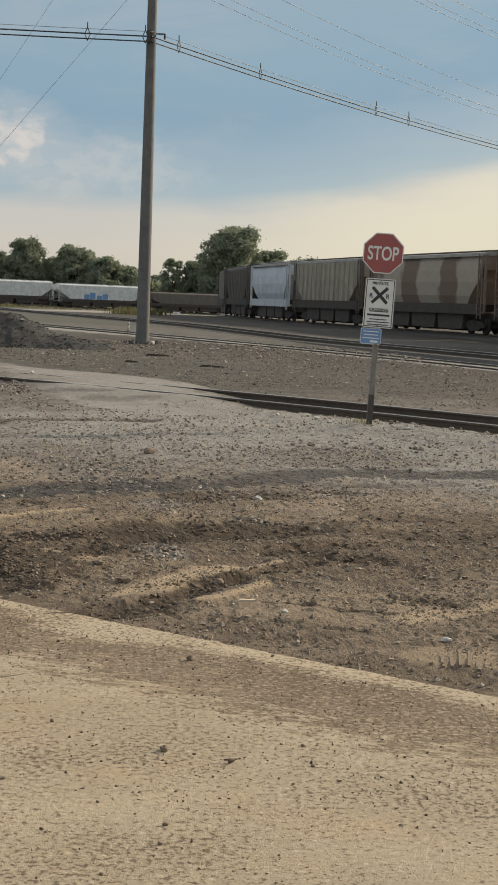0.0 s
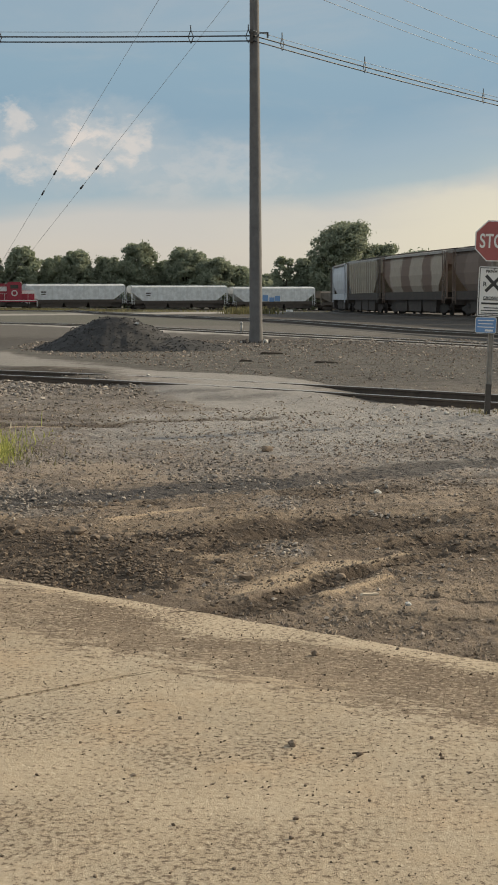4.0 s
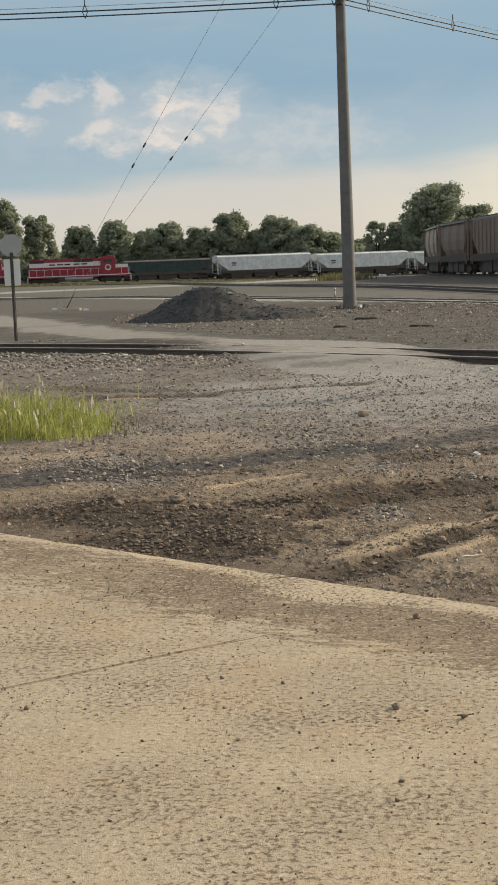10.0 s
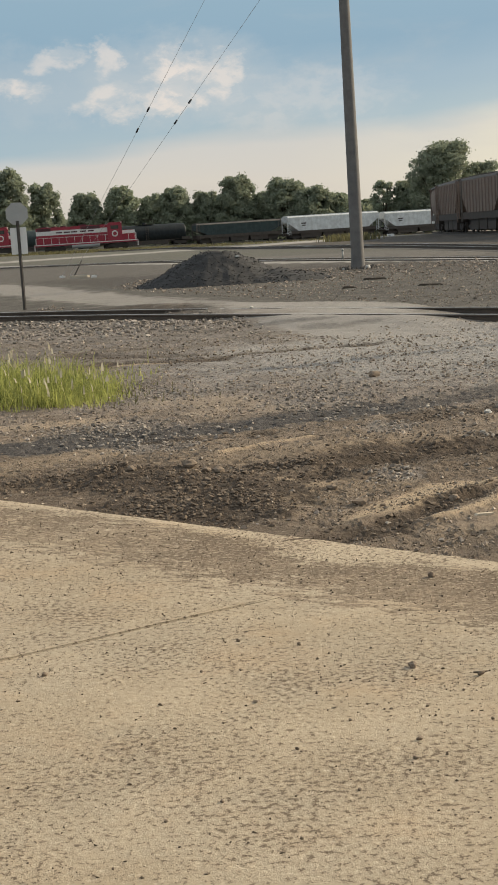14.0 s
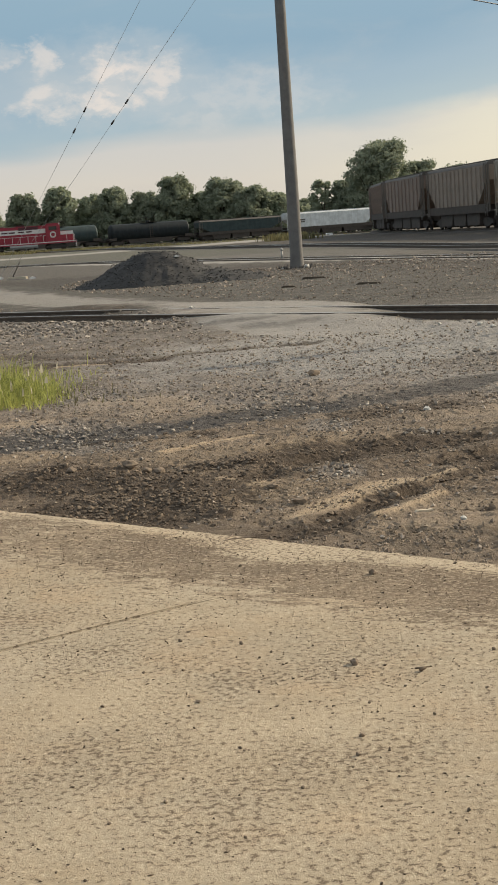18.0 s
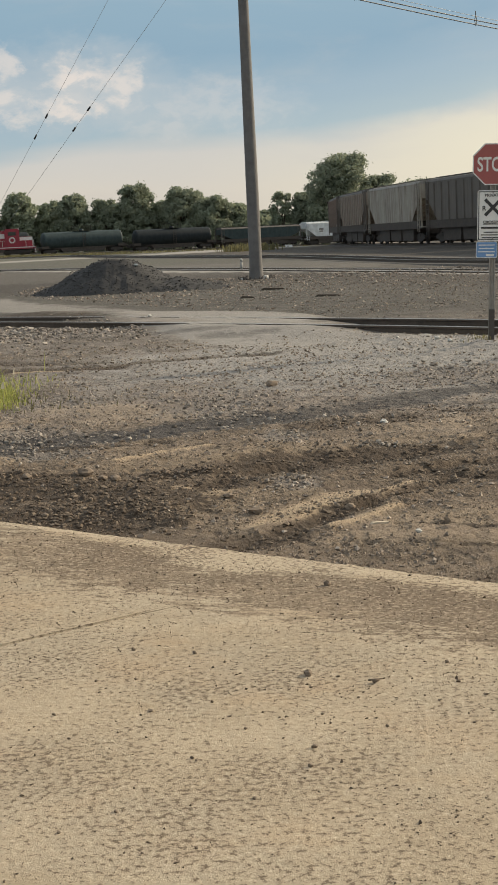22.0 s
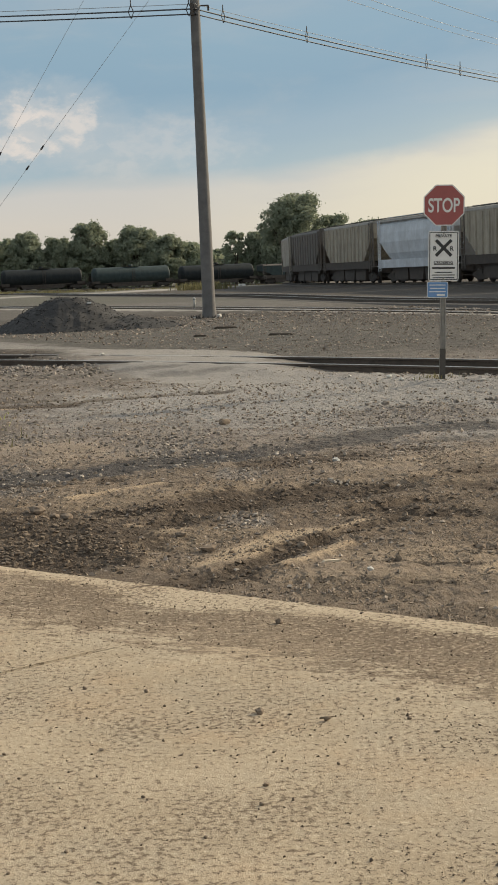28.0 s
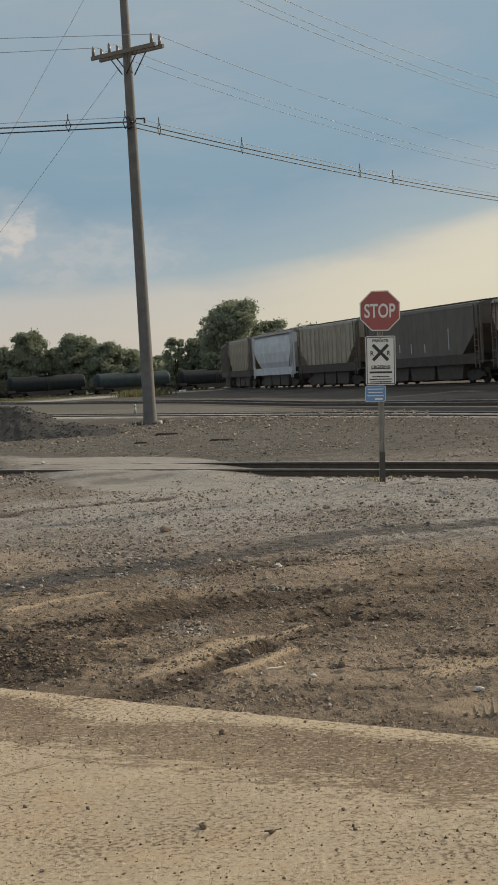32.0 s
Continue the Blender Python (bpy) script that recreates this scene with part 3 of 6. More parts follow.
# dry tan dirt, pressed smooth, and thin light strokes: centre line, width, strength
TAN = [
    ([(-0.06, 9.29), (0.1, 9.48), (0.3, 9.79), (0.51, 10.1), (0.68, 10.22)], 0.21, 1),
    # these three slivers also paint the light caught by crisp ridges
    ([(0.38, 9.0), (0.57, 9.2), (0.73, 9.45), (0.85, 9.64)], 0.06, 1),
    ([(0.79, 10.19), (1.05, 10.52)], 0.06, 0.9),
    ([(-1.27, 12.2), (-0.92, 12.66), (-0.51, 12.91)], 0.07, 1),
    ([(-1.1, 11.93), (-0.6, 12.17), (-0.13, 12.4), (0.21, 12.56)], 0.5, 0.28),
    ([(-0.66, 10.6), (-0.37, 10.47), (-0.4, 10.36)], 0.22, 0.75),
    ([(-0.59, 9.97), (-0.24, 9.98), (0.04, 10.35)], 0.36, 0.28),
    ([(-2.15, 16.2), (-1.85, 16.35), (-1.54, 15.7)], 0.7, 0.34),
    ([(-1.71, 15.04), (-1.37, 15.15), (-0.9, 15.16)], 0.36, 0.28),
    ([(-4.4, 14.4), (-3.6, 14.66), (-3.29, 14.82), (-2.9, 14.93)], 0.4, 0.46),
    ([(-3.6, 11.8), (-2.97, 11.99), (-2.74, 12.26), (-2.48, 12.45)], 0.5, 0.37),
    ([(0.93, 9.17), (1.29, 9.17), (1.65, 8.98)], 0.36, 0.28),
    ([(0.3, 8.79), (0.84, 8.66), (1.35, 8.45)], 0.32, 0.19),
    ([(0.83, 12.35), (1.54, 12.63), (1.98, 12.3)], 0.45, 0.25),
    ([(1.69, 8.6), (1.94, 8.78), (2.5, 9.3)], 0.17, 0.8),
    ([(1.62, 7.74), (1.98, 7.62)], 0.25, 0.85),
    ([(1.0, 13.4), (1.8, 13.6), (3.0, 14.2)], 0.4, 0.22),
    # three short thin strokes in a lighter colour, farther out
    ([(-3.60, 21.20), (-3.15, 21.15)], 0.07, 1.0),
    ([(-3.06, 21.10), (-2.86, 21.08)], 0.06, 1.0),
    ([(-2.36, 21.60), (-2.03, 21.70)], 0.06, 0.9),
]
# patches of coarser grey stone: middle, half lengths
STONY = [(-0.52, 16.05, 0.55, 1.2), (0.2, 13.36, 0.22, 0.45), (-1.82, 12.82, 0.35, 0.35), (0.21, 10.66, 0.16, 0.25), (-2.25, 13.9, 0.75, 0.8), (1.0, 12.5, 0.3, 0.12), (-2.6, 17.0, 1.0, 0.9), (-5.0, 30.5, 3.4, 2.6), (2.5, 18.0, 1.2, 1.2)]
SECOND_LINE = [(-50.0, 150.0), (-16.5, 90.7), (-3.8, 71.1), (3.1, 62.5), (8.3, 51.6), (11.4, 44.8)]
ROAD = [(-30.0, 84.0), (-13.8, 58.0), (-9.0, 47.0), (-5.0, 39.0), (-2.3, 34.0), (-0.3, 30.0), (0.6, 27.2), (0.9, 25.6)]
RAIL_NEAR = [(x, 36.8 - 0.82 * (x + 8.9) - 0.0218 * (x + 8.9) * (x - 2.43)) for x in np.arange(-36.0, 12.1, 1.0)]  # the far rail of the first track


# the smooth pale patch of the crossing
PATCH = [(-3.7, 38.0), (-0.9, 33.2), (1.6, 30.1), (2.9, 26.7), (1.7, 24.6), (0.4, 23.7), (-1.1, 25.5), (-2.2, 29.5), (-3.0, 33.5), (-3.7, 38.0)]
FAR_ROAD = [(-60.0, 128.0), (-6.4, 148.8), (-1.5, 163.0), (8.3, 166.0), (40.0, 158.0)]


def inside(x, y, outline):
    """Whether points lie within a closed line in plan."""
    hit = np.zeros(np.shape(x), bool)
    for (ax, ay), (bx, by) in zip(outline, outline[1:]):
        if ay != by:
            hit ^= ((ay > y) != (by > y)) & (x < (bx - ax) * (y - ay) / (by - ay) + ax)
    return hit


def far_rail_y(x):
    return 36.8 - 0.82 * (x + 8.9) - 0.0218 * (x + 8.9) * (x - 2.43)


def land(x, y):
    """Height of the ground in the large."""
    base = np.interp(y, [-4000, 30, 62, 85, 165, 230, 4000], [0, 0, 0.2, 0.45, 0.45, -0.45, -0.45])
    tilt = smooth_step(np.asarray(y, float), 120, 230) * -0.016 * np.clip(x, -120, 80)
    return base + tilt


def ground_height(x, y, detail=True):
    x, y = np.asarray(x, float), np.asarray(y, float)
    z = land(x, y)
    d = beyond_edge(x, y)
    near = smooth_step(y, 60, 25)
    open_dirt = smooth_step(d, 0.0, 0.5)
    z = z + near * open_dirt * ((fractal(x * 0.5, y * 0.5, 2, 5) - 0.5) * 0.03 + (fractal(x * 3.1, y * 3.1, 3, 9) - 0.5) * 0.035)
    if detail:
        calm = np.ones(np.shape(x))
        for pts, wide, much in TAN:
            r, _ = near_line(x, y, pts)
            calm = np.minimum(calm, 1 - 0.85 * much * smooth_step(r, wide * 1.1, wide * 0.6))
        d2, _ = near_line(x, y, PATCH)
        calm = np.minimum(calm, 1 - 0.9 * smooth_step(np.where(inside(x, y, PATCH), d2, -d2), -0.2, 0.2))
        z = z + near * open_dirt * calm * ((fractal(x * 9, y * 9, 3, 21) - 0.5) * 0.036 + (chaos(x * 23, y * 23, 23) - 0.5) * 0.014 + (chaos(x * 41, y * 41, 25) - 0.5) * 0.011)
    for pts, wide, deep, _ in RUTS:
        r, _ = near_line(x, y, pts)
        z = z - deep * np.exp(-((r / (wide * 0.5)) ** 2)) + max(deep, 0) * 0.5 * np.exp(-(((r - wide * 0.85) / (wide * 0.3)) ** 2))
    # thin dry ridges left between the wheel marks
    for pts, wide, much in TAN:
        if wide < 0.1:
            r, _ = near_line(x, y, pts)
            z = z + 0.022 * np.exp(-((r / 0.05) ** 2))
    for pts, wide, _ in SLATE:
        r, _ = near_line(x, y, pts)
        z = z - 0.02 * np.exp(-((r / (wide * 0.6)) ** 2))
    road, _ = near_line(x, y, ROAD)
    track, _ = near_line(x, y, RAIL_NEAR)
    z = z + 0.16 * smooth_step(road, 2.7, 1.2) * smooth_step(x, 2.9, 0.7) * smooth_step(track, 3.4, 1.6) * smooth_step(y, 22, 26)
    front = y < far_rail_y(x)
    z = z + (0.02 + 0.06 * smooth_step(track, 1.75, 2.4) * front) * smooth_step(track, 3.8, 2.6) * smooth_step(x, -2.0, -3.5)
    z = z + 0.10 * smooth_step(track, 1.8, 2.2) * smooth_step(track, 3.8, 2.6) * smooth_step(x, 1.4, 2.4) * front * smooth_step(y, 14, 18)
    z = z + 0.08 * (fractal(x * 2.5, y * 2.5, 3, 15) - 0.35) * smooth_step(track, 1.8, 2.3) * smooth_step(track, 5.5, 3.5) * smooth_step(x, -2.0, -3.5) * front * smooth_step(y, 22, 26)
    z = np.where(d < 0.02, -0.12, z - 0.035 * smooth_step(d, 1.2, 0.0))
    return z


def build_ground():
    rad = np.concatenate([[0.0, 2.0], np.arange(3.0, 7.0, 0.2), np.arange(7.0, 22.0, 0.035), np.arange(22.0, 46.0, 0.13), 46.0 * 1.02 ** np.arange(0, 235)])
    fine = np.radians(np.arange(-17.0, 17.01, 0.13))
    rest = np.radians(np.concatenate([np.arange(20, 340.1, 5.0)]))
    ang = np.concatenate([fine, rest])
    r, a = np.meshgrid(rad, ang, indexing="ij")
    x, y = r * np.sin(a), r * np.cos(a)
    z = ground_height(x, y)
    nr, na = r.shape
    verts = np.stack([x, y, z], -1).reshape(-1, 3)
    i, j = np.meshgrid(np.arange(nr - 1), np.arange(na), indexing="ij")
    k = (j + 1) % na
    faces = np.stack([i * na + j, i * na + k, (i + 1) * na + k, (i + 1) * na + j], -1).reshape(-1, 4)[:, ::-1]
    me = array_mesh("ground", verts, faces, ground_material(), False)
    fx, fy = verts[:, 0], verts[:, 1]
    rag = fractal(fx * 2.3, fy * 2.3, 4, 31)
    rag2 = fractal(fx * 9.0, fy * 9.0, 3, 37)
    rag3 = fractal(fx * 24.0, fy * 24.0, 2, 39)
    damp, tan, pale, slate = np.zeros(len(verts)), np.zeros(len(verts)), np.zeros(len(verts)), np.zeros(len(verts))
    for pts, wide, _, stain in RUTS:
        d, _ = near_line(fx, fy, pts)
        d = d + (rag - 0.5) * wide * 0.5 + (rag2 - 0.5) * wide * 0.6 + (rag3 - 0.5) * wide * 0.5
        damp = np.maximum(damp, stain * smooth_step(d, wide * 0.74, wide * 0.46))
    for pts, wide, strength in SLATE:
        d, _ = near_line(fx, fy, pts)
        d = d + (rag - 0.5) * wide * 0.6 + (rag2 - 0.5) * wide * 0.5 + (rag3 - 0.5) * wide * 0.3
        slate = np.maximum(slate, strength * smooth_step(d, wide * 0.72, wide * 0.46))
    for pts, wide, strength in TAN:
        d, _ = near_line(fx, fy, pts)
        d = d + (rag - 0.5) * wide * 0.9 + (rag2 - 0.5) * wide * 0.6
        tan = np.maximum(tan, strength * smooth_step(d, wide * 0.85, wide * 0.45))
    # loose brown soil about the churned places
    d, _ = near_line(fx, fy, [(-5.0, 11.6), (-2.2, 11.2), (-0.9, 10.6), (0.4, 11.2), (1.6, 11.2), (3.0, 12.0)])
    loam = 0.95 * smooth_step(d + (rag - 0.5) * 1.8 + (rag2 - 0.5) * 0.7, 1.75, 0.8)
    d, _ = near_line(fx, fy, ROAD)
    wide = np.interp(fy, [24, 30, 34, 45, 60], [1.9, 1.9, 1.3, 1.3, 1.7])
    pale = np.maximum(pale, 0.7 * smooth_step(d + (rag - 0.5) * 1.4, wide + 0.2, wide - 0.4))
    d, _ = near_line(fx, fy, PATCH)
    d = np.where(inside(fx, fy, PATCH), d, -d) + (rag - 0.5) * 1.2 + (rag2 - 0.5) * 0.3
    pale = np.maximum(pale, 0.92 * smooth_step(d, -0.15, 0.15))
    d, _ = near_line(fx, fy, FAR_ROAD)
    pale = np.maximum(pale, smooth_step(d + (rag - 0.5) * 4, 7.0, 4.5))
    # paler gravel on the right, strengthened to paint in the sheen towards the sun
    d, _ = near_line(fx, fy, [(1.2, 21.5), (3.6, 19.5), (7.0, 16.5)])
    pale = np.maximum(pale, smooth_step(d + (rag - 0.5) * 3.0 + (rag2 - 0.5), 5.4, 2.2))
    pale = np.maximum(pale, 0.15 * smooth_step(fy + (rag - 0.5) * 6, 63, 67) * smooth_step(fy + 0.5 * fx, 82, 78))
    # a pale strip painted between the second track's rails for its bright rail line
    d, _ = near_line(fx, fy, SECOND_LINE)
    pale = np.maximum(pale, smooth_step(d, 1.0, 0.8))
    ahead_of = fy < np.interp(fx, [p[0] for p in SECOND_LINE], [p[1] for p in SECOND_LINE])
    way_off, _ = near_line(fx, fy, ROAD)
    cinder = np.maximum(0, 0.95 * smooth_step(fy + (rag - 0.5) * 8 + np.clip(-fx - 4, 0, 8), 50, 57) * smooth_step(way_off, 2.0, 3.2) * smooth_step(d, 0.8, 1.0) * ahead_of)
    cinder = np.maximum(cinder, 0.9 * smooth_step(d, 0.8, 0.95) * smooth_step(d + (rag - 0.5) * 4, 8.0, 3.0) * ahead_of)
    # darker ground between the first track's rails, away from the crossing
    d, _ = near_line(fx, fy, RAIL_NEAR)
    damp = np.maximum(damp, 0.6 * smooth_step(d + (rag - 0.5) * 0.5, 1.95, 1.65) * np.maximum(smooth_step(fx + (rag - 0.5), 0.9, 1.6), smooth_step(fx + (rag - 0.5), -3.0, -4.2)) * smooth_step(fy, 12, 15))
    # churned dark soil against the slab
    e = beyond_edge(fx, fy)
    damp = np.maximum(damp, 0.25 * smooth_step(e, 0.0, 0.1) * smooth_step(e + (rag - 0.5) * 1.6, 1.0, 0.3))
    # the dark bank that carries the main line, its shade put into the colour
    third_x = np.interp(fy, [57.0, 67.3, 84.5, 119.0, 170.2], [11.1, 7.7, 2.0, -6.9, -22.3])
    bank = smooth_step(fx - third_x + (rag - 0.5), -1.2, 0.2) * smooth_step(fy, 165, 140) * smooth_step(fy, 40, 48)
    stony = np.zeros(len(verts))
    for cx, cy, hx, hy in STONY:
        q = np.hypot((fx - cx) / hx, (fy - cy) / hy) + (rag - 0.5) * 1.2
        stony = np.maximum(stony, smooth_step(q, 1.25, 0.7))
    for name, values in (("damp", damp), ("tan", tan), ("pale", pale), ("stony", stony), ("slate", slate), ("loam", loam), ("bank", np.maximum(bank, cinder))):
        me.attributes.new(name, "FLOAT", "POINT").data.foreach_set("value", values.astype(np.float32))
    ob = new("ground", me)
    return tagged(ob, "rutted brown dirt and grey gravel yard ground", "ground", "", "structure")


ground = build_ground()


def lift_of(x, y):
    return float(ground_height(np.array([x]), np.array([y]))[0])


# ---------- concrete slab ----------
def build_slab():
    slab = thing("pavement", "worn tan concrete slab with a dirt-streaked rim", "pavement", None, "", "structure")
    mat = concrete_material()
    nx, ny = EDGE_D
    turn = Matrix.Translation((EDGE_P[0], EDGE_P[1], 0)) @ Matrix.Rotation(math.atan2(ny, nx), 4, "Z")
    gap = 0.012
    cut = lambda k, v: 1.27 + 4.6 * k + 0.242 * v  # the joints run a little askew
    for k in (-3, -2, -1, 0, 1, 2):
        for c, d in ((-5.5, 0.0), (-11.0, -5.5), (-16.5, -11.0)):
            s = Shape()
            n = 60 if d == 0 else 1
            ra = random.Random(31 * k + int(c * 7))
            top = [(cut(k, c) + gap, c + gap), (cut(k + 1, c) - gap, c + gap)]
            for i in range(n, -1, -1):
                # the rim is chipped
                v = d - gap if d < 0 else -abs(ra.gauss(0, 0.009)) + 0.005 * math.sin(i * 0.7)
                top.append((cut(k, d) + gap + (cut(k + 1, d) - cut(k, d) - 2 * gap) * i / n, v))
            q = len(top)
            ch = 0.015
            mx, my = sum(p[0] for p in top[:2] + top[-1:] + top[2:3]) / 4, (c + d) / 2
            ins = [(x + math.copysign(ch, mx - x) * (abs(x - mx) > 2.0), y - ch if y > my else y + ch) for x, y in top]
            pts = [(x, y, -0.2) for x, y in top] + [(x, y, -ch) for x, y in top] + [(x, y, 0.0) for x, y in ins]
            faces = [tuple(range(q))[::-1], tuple(range(2 * q, 3 * q))]
            faces += [(r * q + i, r * q + (i + 1) % q, (r + 1) * q + (i + 1) % q, (r + 1) * q + i) for r in (0, 1) for i in range(q)]
            s.add(pts, faces)
            part("concrete_panel", s, mat, slab, "", turn)
    # dirt packed into the joint near the rim
    for k in (-1, 0, 1):
        s = Shape().slab([(cut(k, -1.0) - 0.03, -1.0), (cut(k, -1.35) - 0.006, -1.35), (cut(k, -1.35) + 0.006, -1.35), (cut(k, -1.0) + 0.03, -1.0), (cut(k, -0.01) + 0.03, -0.01), (cut(k, -0.01) - 0.03, -0.01)], -0.1, 0.0006, "z")
        part("joint_dirt", s, mat, slab, "dirt packed into a joint", turn)
    # an old crack across the corner of the rim
    s = Shape().line([(-0.545, 8.53, -0.003), (-0.50, 8.58, -0.003), (-0.40, 8.60, -0.003), (-0.36, 8.585, -0.003)], 0.008, 6)
    s.line([(-0.545, 8.53, -0.003), (-0.52, 8.62, -0.003), (-0.50, 8.69, -0.003)], 0.007, 6)
    part("rim_crack", s, M["clod"], slab, "dirt-filled crack in the worn rim")
    return slab


build_slab()


# ---------- railway tracks ----------
def offset(pts, d):
    """A broken line moved d metres to its right."""
    out = []
    for i, p in enumerate(pts):
        a, b = pts[max(i - 1, 0)], pts[min(i + 1, len(pts) - 1)]
        tx, ty = b[0] - a[0], b[1] - a[1]
        n = math.hypot(tx, ty)
        out.append((p[0] + d * ty / n, p[1] - d * tx / n))
    return out


def sweep(pts, profile, heights):
    """A profile of (sideways, up) carried along a line in plan."""
    s = Shape()
    rows = [offset(pts, a) for a, _ in profile]
    n = len(profile)
    verts = [(rows[k][i][0], rows[k][i][1], heights[i] + profile[k][1]) for i in range(len(pts)) for k in range(n)]
    faces = [(i * n + k, i * n + (k + 1) % n, (i + 1) * n + (k + 1) % n, (i + 1) * n + k) for i in range(len(pts) - 1) for k in range(n)]
    return s.add(verts, faces)


RAIL = [(-0.07, -0.165), (0.07, -0.165), (0.07, -0.145), (0.012, -0.12), (0.012, -0.045), (0.037, -0.035), (0.037, -0.003), (-0.037, -0.003), (-0.037, -0.035), (-0.012, -0.045), (-0.012, -0.12), (-0.07, -0.145)]
HEAD = [(-0.033, -0.003), (0.033, -0.003), (0.028, 0.003), (-0.028, 0.003)]


def build_track(name, label, middle, top, bed=True, ties=()):
    """Rails of standard gauge about a middle line, with the heights of the rail heads."""
    tr = thing(name, label, "railway track", None, "railway tracks", "structure")
    for side in (-0.75, 0.75):
        line = offset(middle, side)
        rail = part("rail", sweep(line, RAIL, top), M["steel"], tr, "rusty steel rail")
        part("rail_head", sweep(line, HEAD, top), M["railhead"], rail, "worn bright running surface")
    if bed:
        part("ballast_bed", sweep(middle, [(-2.6, -0.75), (2.6, -0.75), (1.55, -0.13), (-1.55, -0.13)], top), M["ballast"], tr, "dark crushed stone ballast")
    for x, y, z, a in ties:
        part("tie", TIE, M["tie"], tr, "", pose(x, y, z, 0, 0, a))
    return tr


TIE = Shape().box(0, 0, 0, 0.22, 2.6, 0.18).mesh("tie", M["tie"])
first = offset(RAIL_NEAR, 0.75)
if first[0][1] > RAIL_NEAR[0][1]:
    first = offset(RAIL_NEAR, -0.75)
tie_rows = []
for (x0, y0), (x1, y1) in zip(first, first[1:]):
    if x0 > 2.0:
        n = 2
        for k in range(n):
            f = k / n
            tie_rows.append((x0 + f * (x1 - x0), y0 + f * (y1 - y0), -0.06, math.degrees(math.atan2(y1 - y0, x1 - x0))))
build_track("track_1", "rusty single railway track sunk into the gravel", first, [0.17 + float(land(*p)) for p in first], False, tie_rows)


def quad_line(pts, lo, hi, step):
    """A smooth line y -> x through rough points."""
    c = np.polyfit([p[1] for p in pts], [p[0] for p in pts], 2)
    return [(float(np.polyval(c, y)), float(y)) for y in np.arange(lo, hi, step)]


second = quad_line([(-17.2, 91.1), (-4.4, 71.6), (2.5, 64.7), (7.6, 52.0), (10.8, 45.2)], 28, 150, 3.0)
second = offset(second, 0.75)
build_track("track_2", "low railway track with a pale gravel road behind it", second, [float(land(*p)) + 0.05 for p in second], False)
third = quad_line([(-22.3, 170.2), (-6.9, 119.0), (2.0, 84.5), (7.7, 67.3), (11.1, 57.0)], 36, 260, 4.0)
build_track("track_3", "railway track on a low dark ballast bed", third, [max(0.40, float(land(*p)) + 0.14) for p in third])

# the line of the passing freight train
SIDE = [-1.25656011e-07, 6.73626885e-05, -1.09310010e-02, 4.57163306e-01, 2.11786305e01]


def freight_line():
    pts = [(float(np.polyval(SIDE, y)), float(y)) for y in np.arange(45, 172.1, 1.0)]
    dx, dy = pts[0][0] - pts[1][0], pts[0][1] - pts[1][1]
    back = [(pts[0][0] + dx * k, pts[0][1] + dy * k) for k in range(190, 0, -2)]
    x, y = pts[-1]
    h = math.atan2(pts[-1][0] - pts[-2][0], pts[-1][1] - pts[-2][1])
    ahead = []
    for k in range(260):
        h = min(h + 1.0 / 62.0, math.pi / 2)
        x, y = x + math.sin(h), y + math.cos(h)
        ahead.append((x, y))
    return offset(back + pts + ahead, 1.55), len(back)


FREIGHT, ZERO_AT = freight_line()
FREIGHT_S = np.concatenate([[0], np.cumsum([math.hypot(b[0] - a[0], b[1] - a[1]) for a, b in zip(FREIGHT, FREIGHT[1:])])])
FREIGHT_S = FREIGHT_S - FREIGHT_S[ZERO_AT]
FREIGHT_Z = 0.66
build_track("track_4", "main railway track on raised ballast, under the freight train", FREIGHT, [FREIGHT_Z] * len(FREIGHT))
FAR_SLOPE = 0.45
far_track = [(x, 290 + FAR_SLOPE * x) for x in range(-300, 301, 20)]
build_track("track_5", "distant railway track under hopper and tank cars", far_track, [float(land(*p)) + 0.25 for p in far_track])
LOCO_SLOPE = 0.2
loco_track = [(x, 245 + LOCO_SLOPE * (x + 45)) for x in range(-200, -19, 10)]
build_track("track_6", "distant railway siding under the red engines", loco_track, [float(land(*p)) + 0.25 for p in loco_track])


# ---------- freight cars ----------
def truck_mesh():
    s = Shape()
    for y in (-1.0, 1.0):
        s.slab([(-1.25, 0.36), (-1.25, 0.56), (-0.5, 0.75), (0.5, 0.75), (1.25, 0.56), (1.25, 0.36), (0.85, 0.36), (0.45, 0.18), (-0.45, 0.18), (-0.85, 0.36)], y - 0.07, y + 0.07)
    s.box(0, 0, 0.62, 0.4, 2.2, 0.22)
    return s.mesh("truck_frame", M["truck"])


def wheel_mesh():
    s = Shape()
    q = Matrix.Rotation(math.pi / 2, 4, "Z")
    for y in (-0.75, 0.75):
        m = Matrix.Translation((0, y, 0)) @ q
        s.spin([(-0.07, 0.001), (-0.07, 0.42), (0.06, 0.42), (0.06, 0.001)], 14, m)
    s.tube((0, -0.75, 0), (0, 0.75, 0), 0.08, n=6)
    return s.mesh("wheelset", M["truck"])


TRUCK, WHEELS = truck_mesh(), wheel_mesh()


def add_trucks(car, reach):
    for x in (-reach, reach):
        t = part("truck", TRUCK, M["truck"], car, "grimy cast steel bogie", pose(x, 0, 0))
        for w in (-0.88, 0.88):
            part("wheelset", WHEELS, M["truck"], t, "", pose(w, 0, 0.42))


def ladder(h, w=0.45, step=0.33):
    s = Shape()
    for x in (-w / 2, w / 2):
        s.box(x, 0, h / 2, 0.05, 0.05, h)
    for k in range(int(h / step)):
        s.box(0, 0, 0.2 + k * step, w, 0.035, 0.035)
    return s


